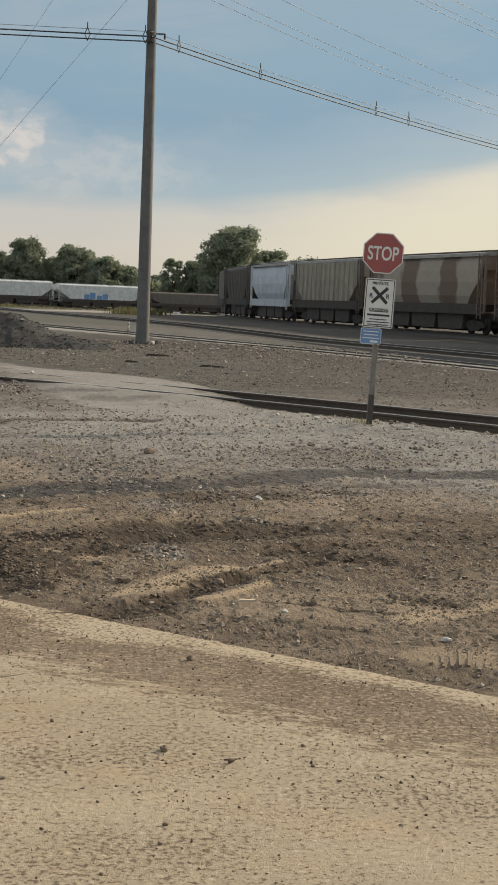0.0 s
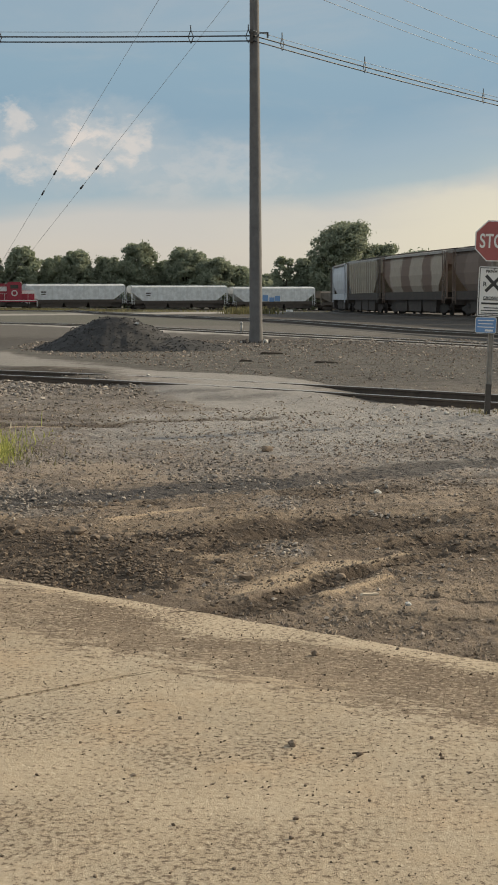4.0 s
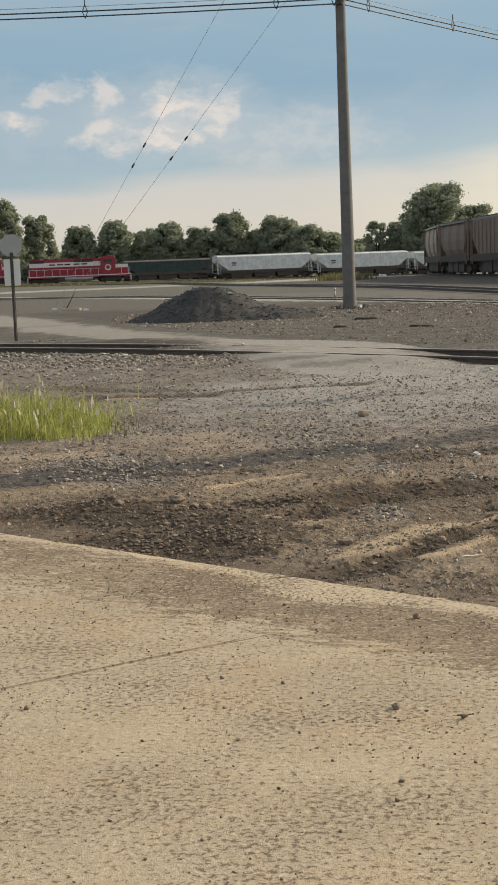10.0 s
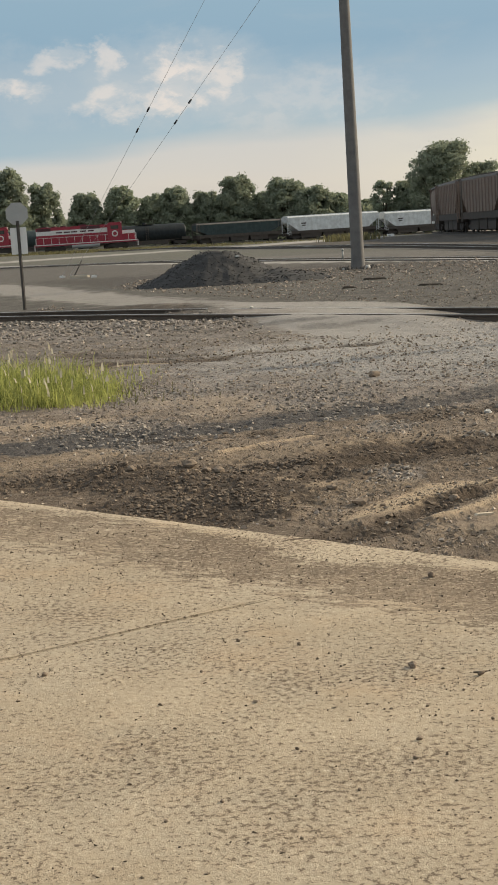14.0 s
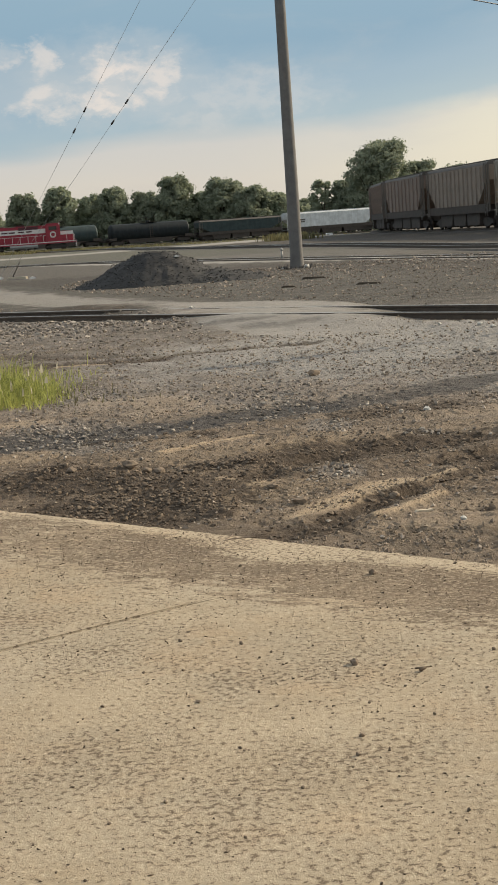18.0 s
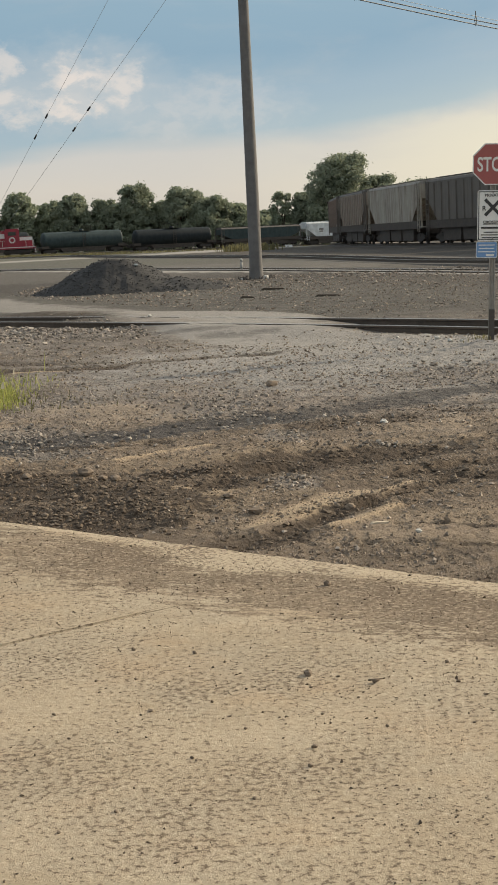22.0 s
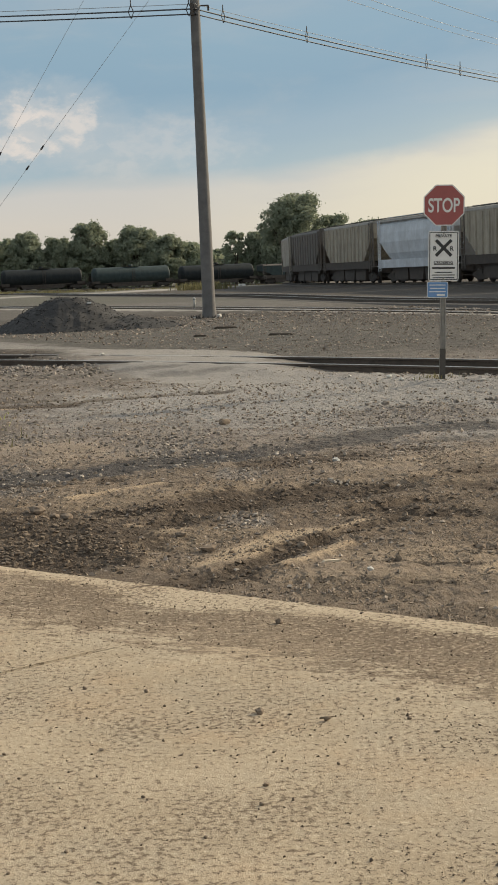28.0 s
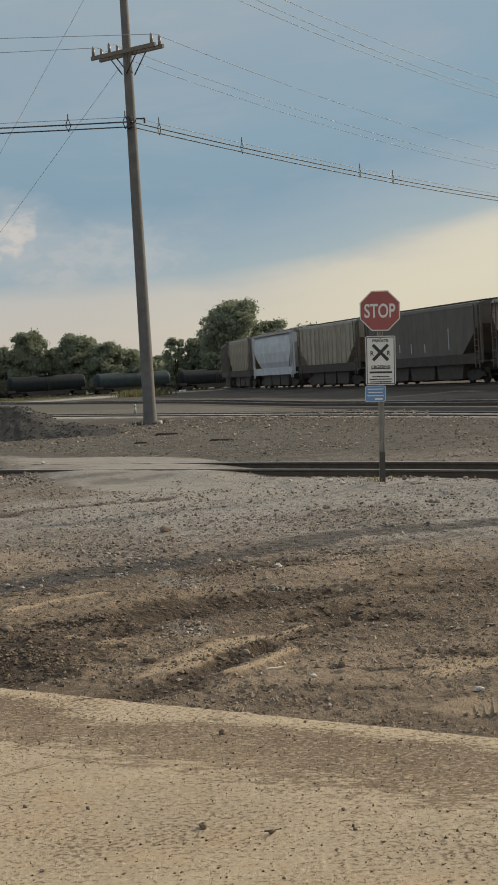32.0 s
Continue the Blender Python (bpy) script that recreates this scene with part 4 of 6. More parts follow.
def hopper_car(long, paint, trim, roof, ribs, rounded, label, group, high=4.55, bays=3):
    """A covered hopper: body with sloped ends, roof with walkway and hatches, sills, discharge bays, ladders and trucks."""
    car = thing("hopper_car", label, "freight car", None, group)
    L, w = long - 1.3, 1.52
    e = L / 2
    low = 1.62
    prof = [(-e, high - 0.35), (-e, high - 1.35), (-e + 2.1, low), (e - 2.1, low), (e, high - 1.35), (e, high - 0.35)]
    body = Shape()
    if rounded:
        # bellied sides
        side = [(low, 0.86), (low + 0.45, 0.97), (low + 1.2, 1.02), (high - 1.1, 1.0), (high - 0.6, 0.95), (high - 0.35, 0.88)]
        xs = lambda z: e if z > high - 1.35 else e - 2.1 * (high - 1.35 - z) / (high - 1.35 - low)
        n = len(side)
        v = [(sx * xs(z), sy * w * f, z) for sx in (-1, 1) for sy in (-1, 1) for z, f in side]
        f = []
        for i in range(n - 1):
            f += [(i, 2 * n + i, 2 * n + i + 1, i + 1), (n + i + 1, 3 * n + i + 1, 3 * n + i, n + i), (n + i, i, i + 1, n + i + 1), (2 * n + i, 3 * n + i, 3 * n + i + 1, 2 * n + i + 1)]
        f += [(n - 1, 3 * n - 1, 4 * n - 1, 2 * n - 1), (0, n, 3 * n, 2 * n)]
        body.add(v, f)
    else:
        body.slab(prof, -w, w)
    b = part("body", body, paint, car, "painted steel hopper body with sloped ends")
    if ribs:
        shared = {}
        for k in range(ribs):
            x = -e + 0.25 + (L - 0.5) * k / (ribs - 1)
            inset = max(0.0, abs(x) - (e - 2.1))
            z0 = low + (high - 1.35 - low) * inset / 2.1
            h = round(high - 0.45 - z0, 2)
            if h not in shared:
                shared[h] = Shape().slab([(-0.07, 0), (-0.04, -0.08), (0.04, -0.08), (0.07, 0)], 0, h, "z").mesh("rib", paint)
            for y, a in ((-w, 0), (w, 180)):
                part("rib", shared[h], paint, b, "", pose(x, y, z0, 0, 0, a))
    s = Shape()
    s.slab([(-w - 0.02, high - 0.36), (w + 0.02, high - 0.36), (w - 0.1, high - 0.18), (0.5, high - 0.05), (-0.5, high - 0.05), (-w + 0.1, high - 0.18)], -e - 0.03, e + 0.03, "x")
    top = part("roof", s, roof, car, "weathered steel roof")
    hatch = Shape().slab([(-L / 10 + 0.2, -0.06), (L / 10 - 0.2, -0.06), (L / 10 - 0.25, 0.05), (-L / 10 + 0.25, 0.05)], -0.3, 0.3).mesh("hatch", roof)
    for k in range(5):
        part("hatch", hatch, roof, top, "", pose(-e + L * (k + 0.5) / 5, 0, high - 0.02))
    board = Shape().box(0, 0, 0, long - 1.2, 0.32, 0.04).mesh("running_board", trim)
    for y in (-0.62, 0.62):
        part("running_board", board, trim, top, "thin grating walkway", pose(0, y, high - 0.025))
    for y in (-w + 0.03, w - 0.03):
        part("side_sill", Shape().box(0, y * 0.97, 1.36, long - 1.0, 0.12, 0.56), trim if rounded and bays == 3 and paint is P["white"] else M["under"], car, "side sill beam")
    for k in range(bays):
        x = -e + 2.4 + (L - 4.8) * (k + 0.5) / bays
        h = (L - 4.8) / bays / 2 - 0.05
        s = Shape().slab([(x - h, 1.64), (x - h, 1.3), (x - h * 0.86, 0.26), (x + h * 0.86, 0.26), (x + h, 1.3), (x + h, 1.64)], -1.3, 1.3)
        bay = part("discharge_bay", s, M["under"], car, "grimy discharge hopper")
        part("outlet_gate", Shape().box(x, 0, 0.22, 0.9, 2.3, 0.12), M["truck"], bay)
    part("centre_sill", Shape().box(0, 0, 0.95, long - 0.7, 0.55, 0.5), M["under"], car)
    for x in (-1, 1):
        end = Shape()
        for y in (-w + 0.08, w - 0.08):
            end.box(x * (e + 0.12), y, (high - 0.3 + 1.2) / 2, 0.12, 0.12, high - 0.3 - 1.2)
        end.box(x * (e + 0.12), 0, 1.2, 0.5, 2 * w, 0.08)
        fr = part("end_frame", end, trim, car, "end posts and platform")
        lad = ladder(high - 1.1)
        for y in (-w - 0.04, w + 0.04):
            part("ladder", lad, trim, fr, "", pose(x * (e - 0.25), y, 0.85))
        part("coupler", Shape().box(x * (long / 2 - 0.2), 0, 0.86, 0.75, 0.25, 0.28), M["truck"], car)
    add_trucks(car, long / 2 - 2.35)
    return car


def tank_car(long, paint, label, group):
    car = thing("tank_car", label, "freight car", None, group)
    e, r, z = long / 2 - 1.0, 1.56, 2.40
    prof = [(-e, 0.02)] + [(-e + 0.55 * (1 - math.cos(a)), r * math.sin(a)) for a in (0.3, 0.6, 0.9, 1.2, 1.5)] + [(-e + 0.6, r), (e - 0.6, r)]
    prof += [(e - 0.55 * (1 - math.cos(a)), r * math.sin(a)) for a in (1.5, 1.2, 0.9, 0.6, 0.3)] + [(e, 0.02)]
    tank = part("tank", Shape().spin(prof, 24, Matrix.Translation((0, 0, z))), paint, car, "dull dark tank barrel with domed ends")
    s = Shape().tube((0, 0, z + r - 0.1), (0, 0, z + r + 0.42), 0.42, n=14)
    part("manway", s, paint, tank, "valve housing on the crown")
    s = Shape().box(0, 0, z + r + 0.08, 3.2, 1.5, 0.05)
    for x in (-1.6, 1.6):
        for y in (-0.75, 0.75):
            s.box(x, y, z + r + 0.5, 0.05, 0.05, 0.9)
    for y in (-0.75, 0.75):
        s.box(0, y, z + r + 0.95, 3.2, 0.05, 0.05)
    part("walkway", s, M["under"], tank, "top platform with rails")
    # centre sill, with a made-up lower block to darken the gap under the tank
    part("sill", Shape().box(0, 0, 0.92, long - 0.7, 0.7, 0.45).slab([(-e + 1.0, 1.1), (-e + 3.4, 0.9), (-e + 3.8, 0.30), (e - 3.8, 0.30), (e - 3.4, 0.9), (e - 1.0, 1.1)], -0.9, 0.9), M["under"], car)
    for x in (-1, 1):
        s = Shape().box(x * (e - 0.4), 0, 1.2, 1.5, 2.5, 0.5)
        part("saddle", s, M["under"], car, "end saddle")
        s = Shape()
        for y in (-1.3, 1.3):
            s.box(x * (e + 0.4), y, 1.75, 0.05, 0.05, 1.1)
        s.box(x * (e + 0.4), 0, 2.3, 0.05, 2.6, 0.05)
        s.box(x * (e + 0.35), 0, 1.18, 0.6, 2.7, 0.06)
        part("end_rail", s, M["under"], car, "end platform with rail")
        part("coupler", Shape().box(x * (long / 2 - 0.2), 0, 0.86, 0.75, 0.25, 0.28), M["truck"], car)
    for y in (-1.6, 1.6):
        s = Shape()
        for k in (-0.25, 0.25):
            s.box(k, y, 2.3, 0.05, 0.05, 2.9)
        for j in range(8):
            s.box(0, y, 1.0 + 0.35 * j, 0.5, 0.04, 0.04)
        part("side_ladder", s, M["under"], car)
    add_trucks(car, long / 2 - 2.35)
    return car


def paint(name, colour, dirt, amount=0.7, rough=0.7):
    return plain(name, colour, rough, 0, 0.2, 1.2, 0, (*dirt, amount))


RUST = (0.11, 0.062, 0.04)
P = {
    "white": paint("dusty_white_car_paint", (0.56, 0.59, 0.63), (0.42, 0.42, 0.42), 0.35, 0.5),
    "stained": paint("rust_streaked_white_paint", (0.34, 0.31, 0.26), RUST, 0.85),
    "tan": paint("weathered_tan_paint", (0.37, 0.33, 0.26), (0.17, 0.13, 0.10), 0.8),
    "pink": paint("faded_pink_brown_paint", (0.34, 0.25, 0.21), (0.16, 0.11, 0.09), 0.7),
    "brown": paint("oxide_brown_paint", (0.215, 0.160, 0.128), (0.125, 0.092, 0.074), 0.7),
    "ribbed": paint("dull_brown_grey_paint", (0.265, 0.216, 0.174), (0.14, 0.107, 0.085), 0.8),
    "dark": paint("dark_grey_brown_paint", (0.135, 0.119, 0.103), (0.080, 0.068, 0.059), 0.6),
    "stripe": stripe_paint("banded_tan_paint", (0.47, 0.405, 0.325), (0.215, 0.150, 0.115), 3.1, 16.0),
    "faint": stripe_paint("faintly_banded_brown_paint", (0.240, 0.182, 0.146), (0.180, 0.128, 0.100), 4.0, 15.0),
    "far_white": paint("clean_grey_white_paint", (0.60, 0.62, 0.63), (0.42, 0.41, 0.40), 0.4, 0.5),
    "roof": paint("weathered_grey_roof", (0.26, 0.245, 0.22), (0.13, 0.11, 0.095), 0.6),
    "dark_roof": paint("grimy_roof", (0.11, 0.098, 0.088), (0.05, 0.045, 0.04), 0.6),
}
NEAR_GROUP, FAR_GROUP = "cars of the passing freight train", "cars of the distant train"
# trailing end, leading end (metres along the train), paint, trim, roof, ribs, bellied, words
CONSIST = [
    (95.2, 111.0, "dark", "dark", "dark_roof", 0, False, "dark grimy covered hopper car"),
    (79.5, 95.0, "dark", "dark", "dark_roof", 14, False, "dark ribbed covered hopper car"),
    (65.2, 79.3, "white", "white", "roof", 0, True, "dusty white smooth-sided covered hopper car"),
    (49.6, 65.0, "tan", "dark", "roof", 15, False, "weathered tan ribbed covered hopper car"),
    (32.6, 49.4, "stripe", "brown", "roof", 0, True, "tan covered hopper car with broad brown bands"),
    (18.4, 32.4, "faint", "brown", "dark_roof", 0, True, "dark brown covered hopper car with bellied sides"),
    (3.1, 18.2, "brown", "brown", "dark_roof", 13, False, "oxide brown ribbed covered hopper car"),
    (-12.0, 2.9, "brown", "dark", "dark_roof", 13, False, "oxide brown ribbed covered hopper car"),
    (-29.8, -12.2, "brown", "dark", "dark_roof", 11, False, "long oxide brown covered hopper car"),
    (-45.6, -30.0, "ribbed", "dark", "dark_roof", 15, False, "dull brown ribbed covered hopper car"),
    (-62.1, -45.8, "stained", "stained", "roof", 0, False, "white covered hopper car streaked with rust"),
    (-79.5, -62.3, "dark", "dark", "dark_roof", 12, False, "dark grey ribbed covered hopper car"),
    (-95.0, -79.7, "tan", "dark", "roof", 14, False, "weathered tan ribbed covered hopper car"),
    (-109.9, -95.2, "white", "white", "roof", 0, True, "dusty white smooth-sided covered hopper car"),
    (-124.0, -110.1, "tan", "dark", "roof", 14, False, "weathered tan ribbed covered hopper car"),
    (-141.4, -124.2, "dark", "dark", "dark_roof", 0, False, "dark covered hopper car with short pale marks"),
    (-157.0, -141.6, "pink", "dark", "roof", 0, True, "faded pinkish brown covered hopper car"),
]
near_cars = []
for back, front, col, trim, roof, ribs, belly, words in CONSIST:
    c = hopper_car(front - back, P[col], P[trim], P[roof], ribs, belly, words + " rolling on its track", NEAR_GROUP)
    near_cars.append((c, (front + back) / 2, front - back))
# short pale marks on the dark car
c, mid, size = near_cars[15]
for x, z, h in ((-1.0, 2.1, 0.5), (0.9, 2.15, 0.55), (2.6, 2.2, 0.5), (-4.2, 2.5, 1.2)):
    for y in (-1.535, 1.535):
        part("paint_mark", Shape().box(x, y, z, 0.07, 0.02, h), P["white"], c, "pale upright stripe")

far_cars = []
for back, front, kind in ((43.2, 60.0, "tank"), (26.1, 43.0, "dark"), (8.8, 25.9, "w"), (-10.2, 8.6, "w"), (-28.8, -10.4, "w"), (-45.4, -29.0, "dark"), (-61.8, -45.6, "tank"), (-78.1, -62.0, "green"), (-94.2, -78.3, "tank"), (-110.4, -94.4, "tank"), (-126.6, -110.6, "green"), (-142.8, -126.8, "tank")):
    size = (front - back) * math.hypot(1, FAR_SLOPE)
    if kind == "w":
        c = hopper_car(size, P["far_white"], P["far_white"], P["far_white"], 0, False, "clean grey-white covered hopper car on the distant track", FAR_GROUP, 4.5)
        if back == 8.8:
            for k, (px, pz, ph) in enumerate(((-3.2, 2.1, 0.9), (-2.0, 2.3, 1.2), (-0.6, 2.0, 0.8), (0.6, 2.2, 1.0))):
                part("painted_scrawl", Shape().box(px, -1.535, pz, 1.1, 0.02, ph, Matrix.Translation((0, 0, 0))), M["sign_blue"], c, "blue unreadable sprayed marks")
        else:
            part("stencil", Shape().box(-size * 0.36 + 1, -1.535, 3.0, 1.0, 0.02, 0.25).box(-size * 0.36 + 1, -1.535, 2.6, 0.8, 0.02, 0.2), M["under"], c, "small unreadable stencilled marks")
    elif kind == "dark":
        c = hopper_car(size, M["tank_green"] if back < 0 else P["dark"], P["dark"], P["dark_roof"], 0, False, "dark low covered hopper car on the distant track", FAR_GROUP, 3.9)
    else:
        c = tank_car(size, M["tank_black"] if kind == "tank" else M["tank_green"], ("dull black" if kind == "tank" else "dull grey-green") + " tank car on the distant track", FAR_GROUP)
    far_cars.append((c, (front + back) / 2))


# ---------- red engines ----------
def engine():
    g = thing("locomotive", "red and white diesel engine standing on a siding", "locomotive", None, "standing engines")
    part("frame", Shape().box(0, 0, 1.25, 17.2, 2.9, 0.35), M["loco_red"], g, "red frame with a white edge stripe")
    part("edge_stripe", Shape().box(0, -1.46, 1.33, 17.0, 0.03, 0.13).box(0, 1.46, 1.33, 17.0, 0.03, 0.13), M["loco_white"], g)
    hood = part("long_hood", Shape().slab([(-8.2, 1.43), (3.6, 1.43), (3.6, 4.0), (3.4, 4.15), (-8.0, 4.15), (-8.2, 4.0)], -0.95, 0.95), M["loco_red"], g, "long red hood")
    part("white_band", Shape().box(-2.3, -0.96, 3.25, 11.8, 0.03, 0.75).box(-2.3, 0.96, 3.25, 11.8, 0.03, 0.75), M["loco_white"], hood, "broad white band")
    bar = Shape().box(0, 0, 0, 1.0, 0.02, 0.22).mesh("lettering_bar", M["loco_dark"])
    for x in (-4.4, -3.1, -1.9, -0.4, 0.9):
        part("lettering_bar", bar, M["loco_dark"], hood, "unreadable dark lettering", pose(x, -0.98, 3.25))
    fan = Shape().tube((0, 0, 4.1), (0, 0, 4.32), 0.55, n=14).mesh("roof_fan", M["loco_dark"])
    for x in (-6.6, -5.2, -3.6):
        part("roof_fan", fan, M["loco_dark"], hood, "dark radiator fan", pose(x, 0, 0))
    part("exhaust", Shape().box(-0.5, 0, 4.25, 1.4, 0.7, 0.25), M["loco_dark"], hood, "dark exhaust stack")
    door = Shape().box(0, 0, 0, 0.9, 0.02, 1.1).mesh("hood_door", M["loco_red"])
    for k in range(9):
        part("hood_door", door, M["loco_red"], hood, "", pose(-7.6 + k * 1.2, -0.965, 2.15))
    for gx, gw in ((-6.9, 2.3), (0.8, 3.2)):
        part("side_grille", Shape().box(gx, -0.97, 3.8, gw, 0.04, 0.5), M["loco_dark"], hood, "dark grille")
    cab = part("cab", Shape().slab([(3.6, 1.43), (6.0, 1.43), (6.0, 4.1), (5.7, 4.4), (3.9, 4.4), (3.6, 4.1)], -1.48, 1.48), M["loco_red"], g, "red cab")
    part("cab_window", Shape().box(4.8, -1.49, 3.6, 1.3, 0.04, 0.6).box(4.8, 1.49, 3.6, 1.3, 0.04, 0.6).box(6.01, 0, 3.7, 0.04, 2.2, 0.5), M["glass_dark"], cab, "dark cab glass")
    ring = Shape()
    for k in range(16):
        a = 2 * math.pi * k / 16
        ring.box(4.8 + 0.42 * math.cos(a), -1.495, 2.55 + 0.42 * math.sin(a), 0.2, 0.02, 0.2)
    part("round_emblem", ring, M["loco_white"], cab, "round white emblem")
    part("marker_light", Shape().box(5.95, -0.6, 4.25, 0.15, 0.6, 0.4), M["loco_white"], cab)
    nose = part("short_hood", Shape().slab([(6.0, 1.43), (8.1, 1.43), (8.1, 2.9), (7.9, 3.05), (6.0, 3.05)], -0.95, 0.95), M["loco_red"], g, "red nose")
    part("nose_stripe", Shape().box(8.11, 0, 2.2, 0.03, 1.9, 1.6).box(7.1, -0.96, 2.75, 2.1, 0.03, 0.5), M["loco_white"], nose, "white nose band")
    part("fuel_tank", Shape().slab([(-1.2, 0.5), (1.2, 0.5), (1.45, 0.8), (1.45, 1.1), (-1.45, 1.1), (-1.45, 0.8)], -2.4, 2.2, "x"), M["sign_back"], g, "grey fuel tank")
    s = Shape()
    for k in range(14):
        x = -8.3 + 16.6 * k / 13
        for y in (-1.42, 1.42):
            s.box(x, y, 1.95, 0.06, 0.06, 1.05)
    for y in (-1.42, 1.42):
        s.box(0, y, 2.46, 16.6, 0.05, 0.05)
    part("handrail", s, M["loco_white"], g, "white handrails")
    for x in (-8.55, 8.55):
        part("pilot", Shape().slab([(-1.45, 0.35), (1.45, 0.35), (1.45, 1.4), (-1.45, 1.4)], x - 0.08, x + 0.08, "x"), M["loco_white"], g, "white end plate")
        part("coupler", Shape().box(x * 1.03, 0, 0.86, 0.7, 0.25, 0.28), M["truck"], g)
        s = Shape()
        for k in range(4):
            s.box(x * 0.975, 0, 0.4 + 0.28 * k, 0.45, 3.0, 0.05)
        part("steps", s, M["loco_dark"], g)
    for x in (-5.2, 5.2):
        t = part("truck", TRUCK, M["truck"], g, "engine bogie", Matrix.Translation((x, 0, 0)) @ Matrix.Diagonal((1.35, 1.05, 1.25, 1)))
        for w in (-0.9, 0.9):
            part("wheelset", WHEELS, M["truck"], t, "", pose(w, 0, 0.42))
    return g


loco = engine()
turn = math.degrees(math.atan(LOCO_SLOPE))
for k, x in enumerate((-45.2, -63.6)):
    y = 245 + LOCO_SLOPE * (x + 45)
    m = pose(x, y, float(land(x, y)) + 0.25, 0, 0, turn)
    if k == 0:
        loco.matrix_basis = m
    else:
        copy_thing(loco, m)


# ---------- utility pole, wires and guys ----------
PX, PY = -0.05, 57.0
PZ = lift_of(PX, PY)
RIGHT_RUN = Vector((0.64, 0.77, 0))
LEFT_RUN = Vector((-1.0, -0.05, 0))
ARM = Vector((0.77, -0.64, 0))


def sag(a, b, drop, n=24):
    a, b = Vector(a), Vector(b)
    return [a.lerp(b, k / n) - Vector((0, 0, drop * 4 * (k / n) * (1 - k / n))) for k in range(n + 1)]


def utility_pole():
    p = thing("utility_pole", "tall weathered wooden utility pole with a double crossarm", "utility pole", pose(PX, PY, PZ))
    s = Shape()
    hs = [-0.3, 0.0, 0.6, 3, 7, 11, 15, 19.5]
    rs = [0.30, 0.28, 0.25, 0.24, 0.215, 0.19, 0.165, 0.14]
    n = 18
    pts = [(r * math.cos(2 * math.pi * i / n), r * math.sin(2 * math.pi * i / n), h) for h, r in zip(hs, rs) for i in range(n)]
    s.add(pts, [(j * n + i, j * n + (i + 1) % n, (j + 1) * n + (i + 1) % n, (j + 1) * n + i) for j in range(len(hs) - 1) for i in range(n)], True)
    s.f.append(tuple(range((len(hs) - 1) * n, len(hs) * n)))
    s.smooth.append(False)
    part("shaft", s, M["pole"], p, "weathered grey-brown wooden shaft")
    turn_arm = math.atan2(ARM.y, ARM.x)
    za = 14.28
    for off in (-0.24, 0.24):
        m = Matrix.Rotation(turn_arm, 4, "Z") @ Matrix.Translation((0, off, za))
        arm = part("crossarm", Shape().box(0, 0, 0, 3.2, 0.11, 0.15), M["arm"], p, "grey wooden crossarm", m)
        for x in (-1.5, -0.68, 1.42):
            q = Shape().tube((x, 0, 0.05), (x, 0, 0.40), 0.06, 0.055, 10).tube((x, 0, 0.38), (x, 0, 0.45), 0.03, n=8)
            part("insulator", q, M["insulator"], arm, "grey pin insulator")
        for x in (-0.72, 0.72):
            part("brace", Shape().tube((x, 0, -0.08), (0.1 * (1 if x > 0 else -1), 0, -0.85), 0.025, n=6), M["dark_post"], arm, "iron brace")
    part("bracket", Shape().box(0.35, 0, 11.75, 0.35, 0.05, 0.05).box(0.5, 0, 11.66, 0.07, 0.07, 0.2), M["dark_post"], p, "small side bracket")
    part("messenger_clamp", Shape().box(-0.12, -0.2, 11.6, 0.12, 0.2, 0.45), M["dark_post"], p)
    s = Shape()
    for k in range(40):
        a, r = random.uniform(0, 6.28), random.uniform(0.2, 0.75)
        s.tube((r * math.cos(a), r * math.sin(a), -0.05), (r * math.cos(a) + random.uniform(-0.05, 0.05), r * math.sin(a), random.uniform(0.04, 0.16)), random.uniform(0.04, 0.12), 0.02, 6)
    part("heaped_soil", s, M["ballast"], p, "soil and rubble heaped round the foot")
    part("guard", Shape().box(0.33, -0.25, 0.12, 0.2, 0.06, 0.3, Matrix.Rotation(0.5, 4, "Y")), M["sign_white"], p, "torn white plastic sheet")
    return p


utility_pole()
base = Vector((PX, PY, PZ))
# the three-strand cable bundle and its spacers
hang = base + Vector((0, -0.25, 11.42))
right_end, left_end = base + RIGHT_RUN * 62 + Vector((0, 0, 11.0)), base + LEFT_RUN * 46 + Vector((0, 0, 12.6))


def bundle(a, b, drop, stops, words):
    w = thing("cable_bundle", words, "overhead cable")
    lines = {k: sag(a + Vector((0, 0, dz)), b + Vector((0, 0, dz)), drop) for k, dz in (("messenger", 0.36), ("upper", 0.18), ("lower", -0.01))}
    part("strand", Shape().line(lines["upper"], 0.028), M["wire"], w)
    part("strand", Shape().line(lines["lower"], 0.026), M["wire"], w)
    part("strand", Shape().line(lines["messenger"], 0.011), M["thin_wire"], w)
    for f in stops:
        p = a.lerp(b, f) - Vector((0, 0, drop * 4 * f * (1 - f)))
        s = Shape()
        d = (b - a).normalized()
        for sx in (-1, 1):
            q = d * 0.10 * sx
            s.tube(p + Vector((0, 0, 0.42)), p + q + Vector((0, 0, 0.16)), 0.018, n=5)
            s.tube(p + q + Vector((0, 0, 0.16)), p + Vector((0, 0, -0.08)), 0.018, n=5)
        s.tube(p + Vector((0, 0, 0.60)), p + Vector((0, 0, 0.36)), 0.022, n=5)
        part("spacer", s, M["wire"], w, "diamond-shaped cable spacer")
    return w


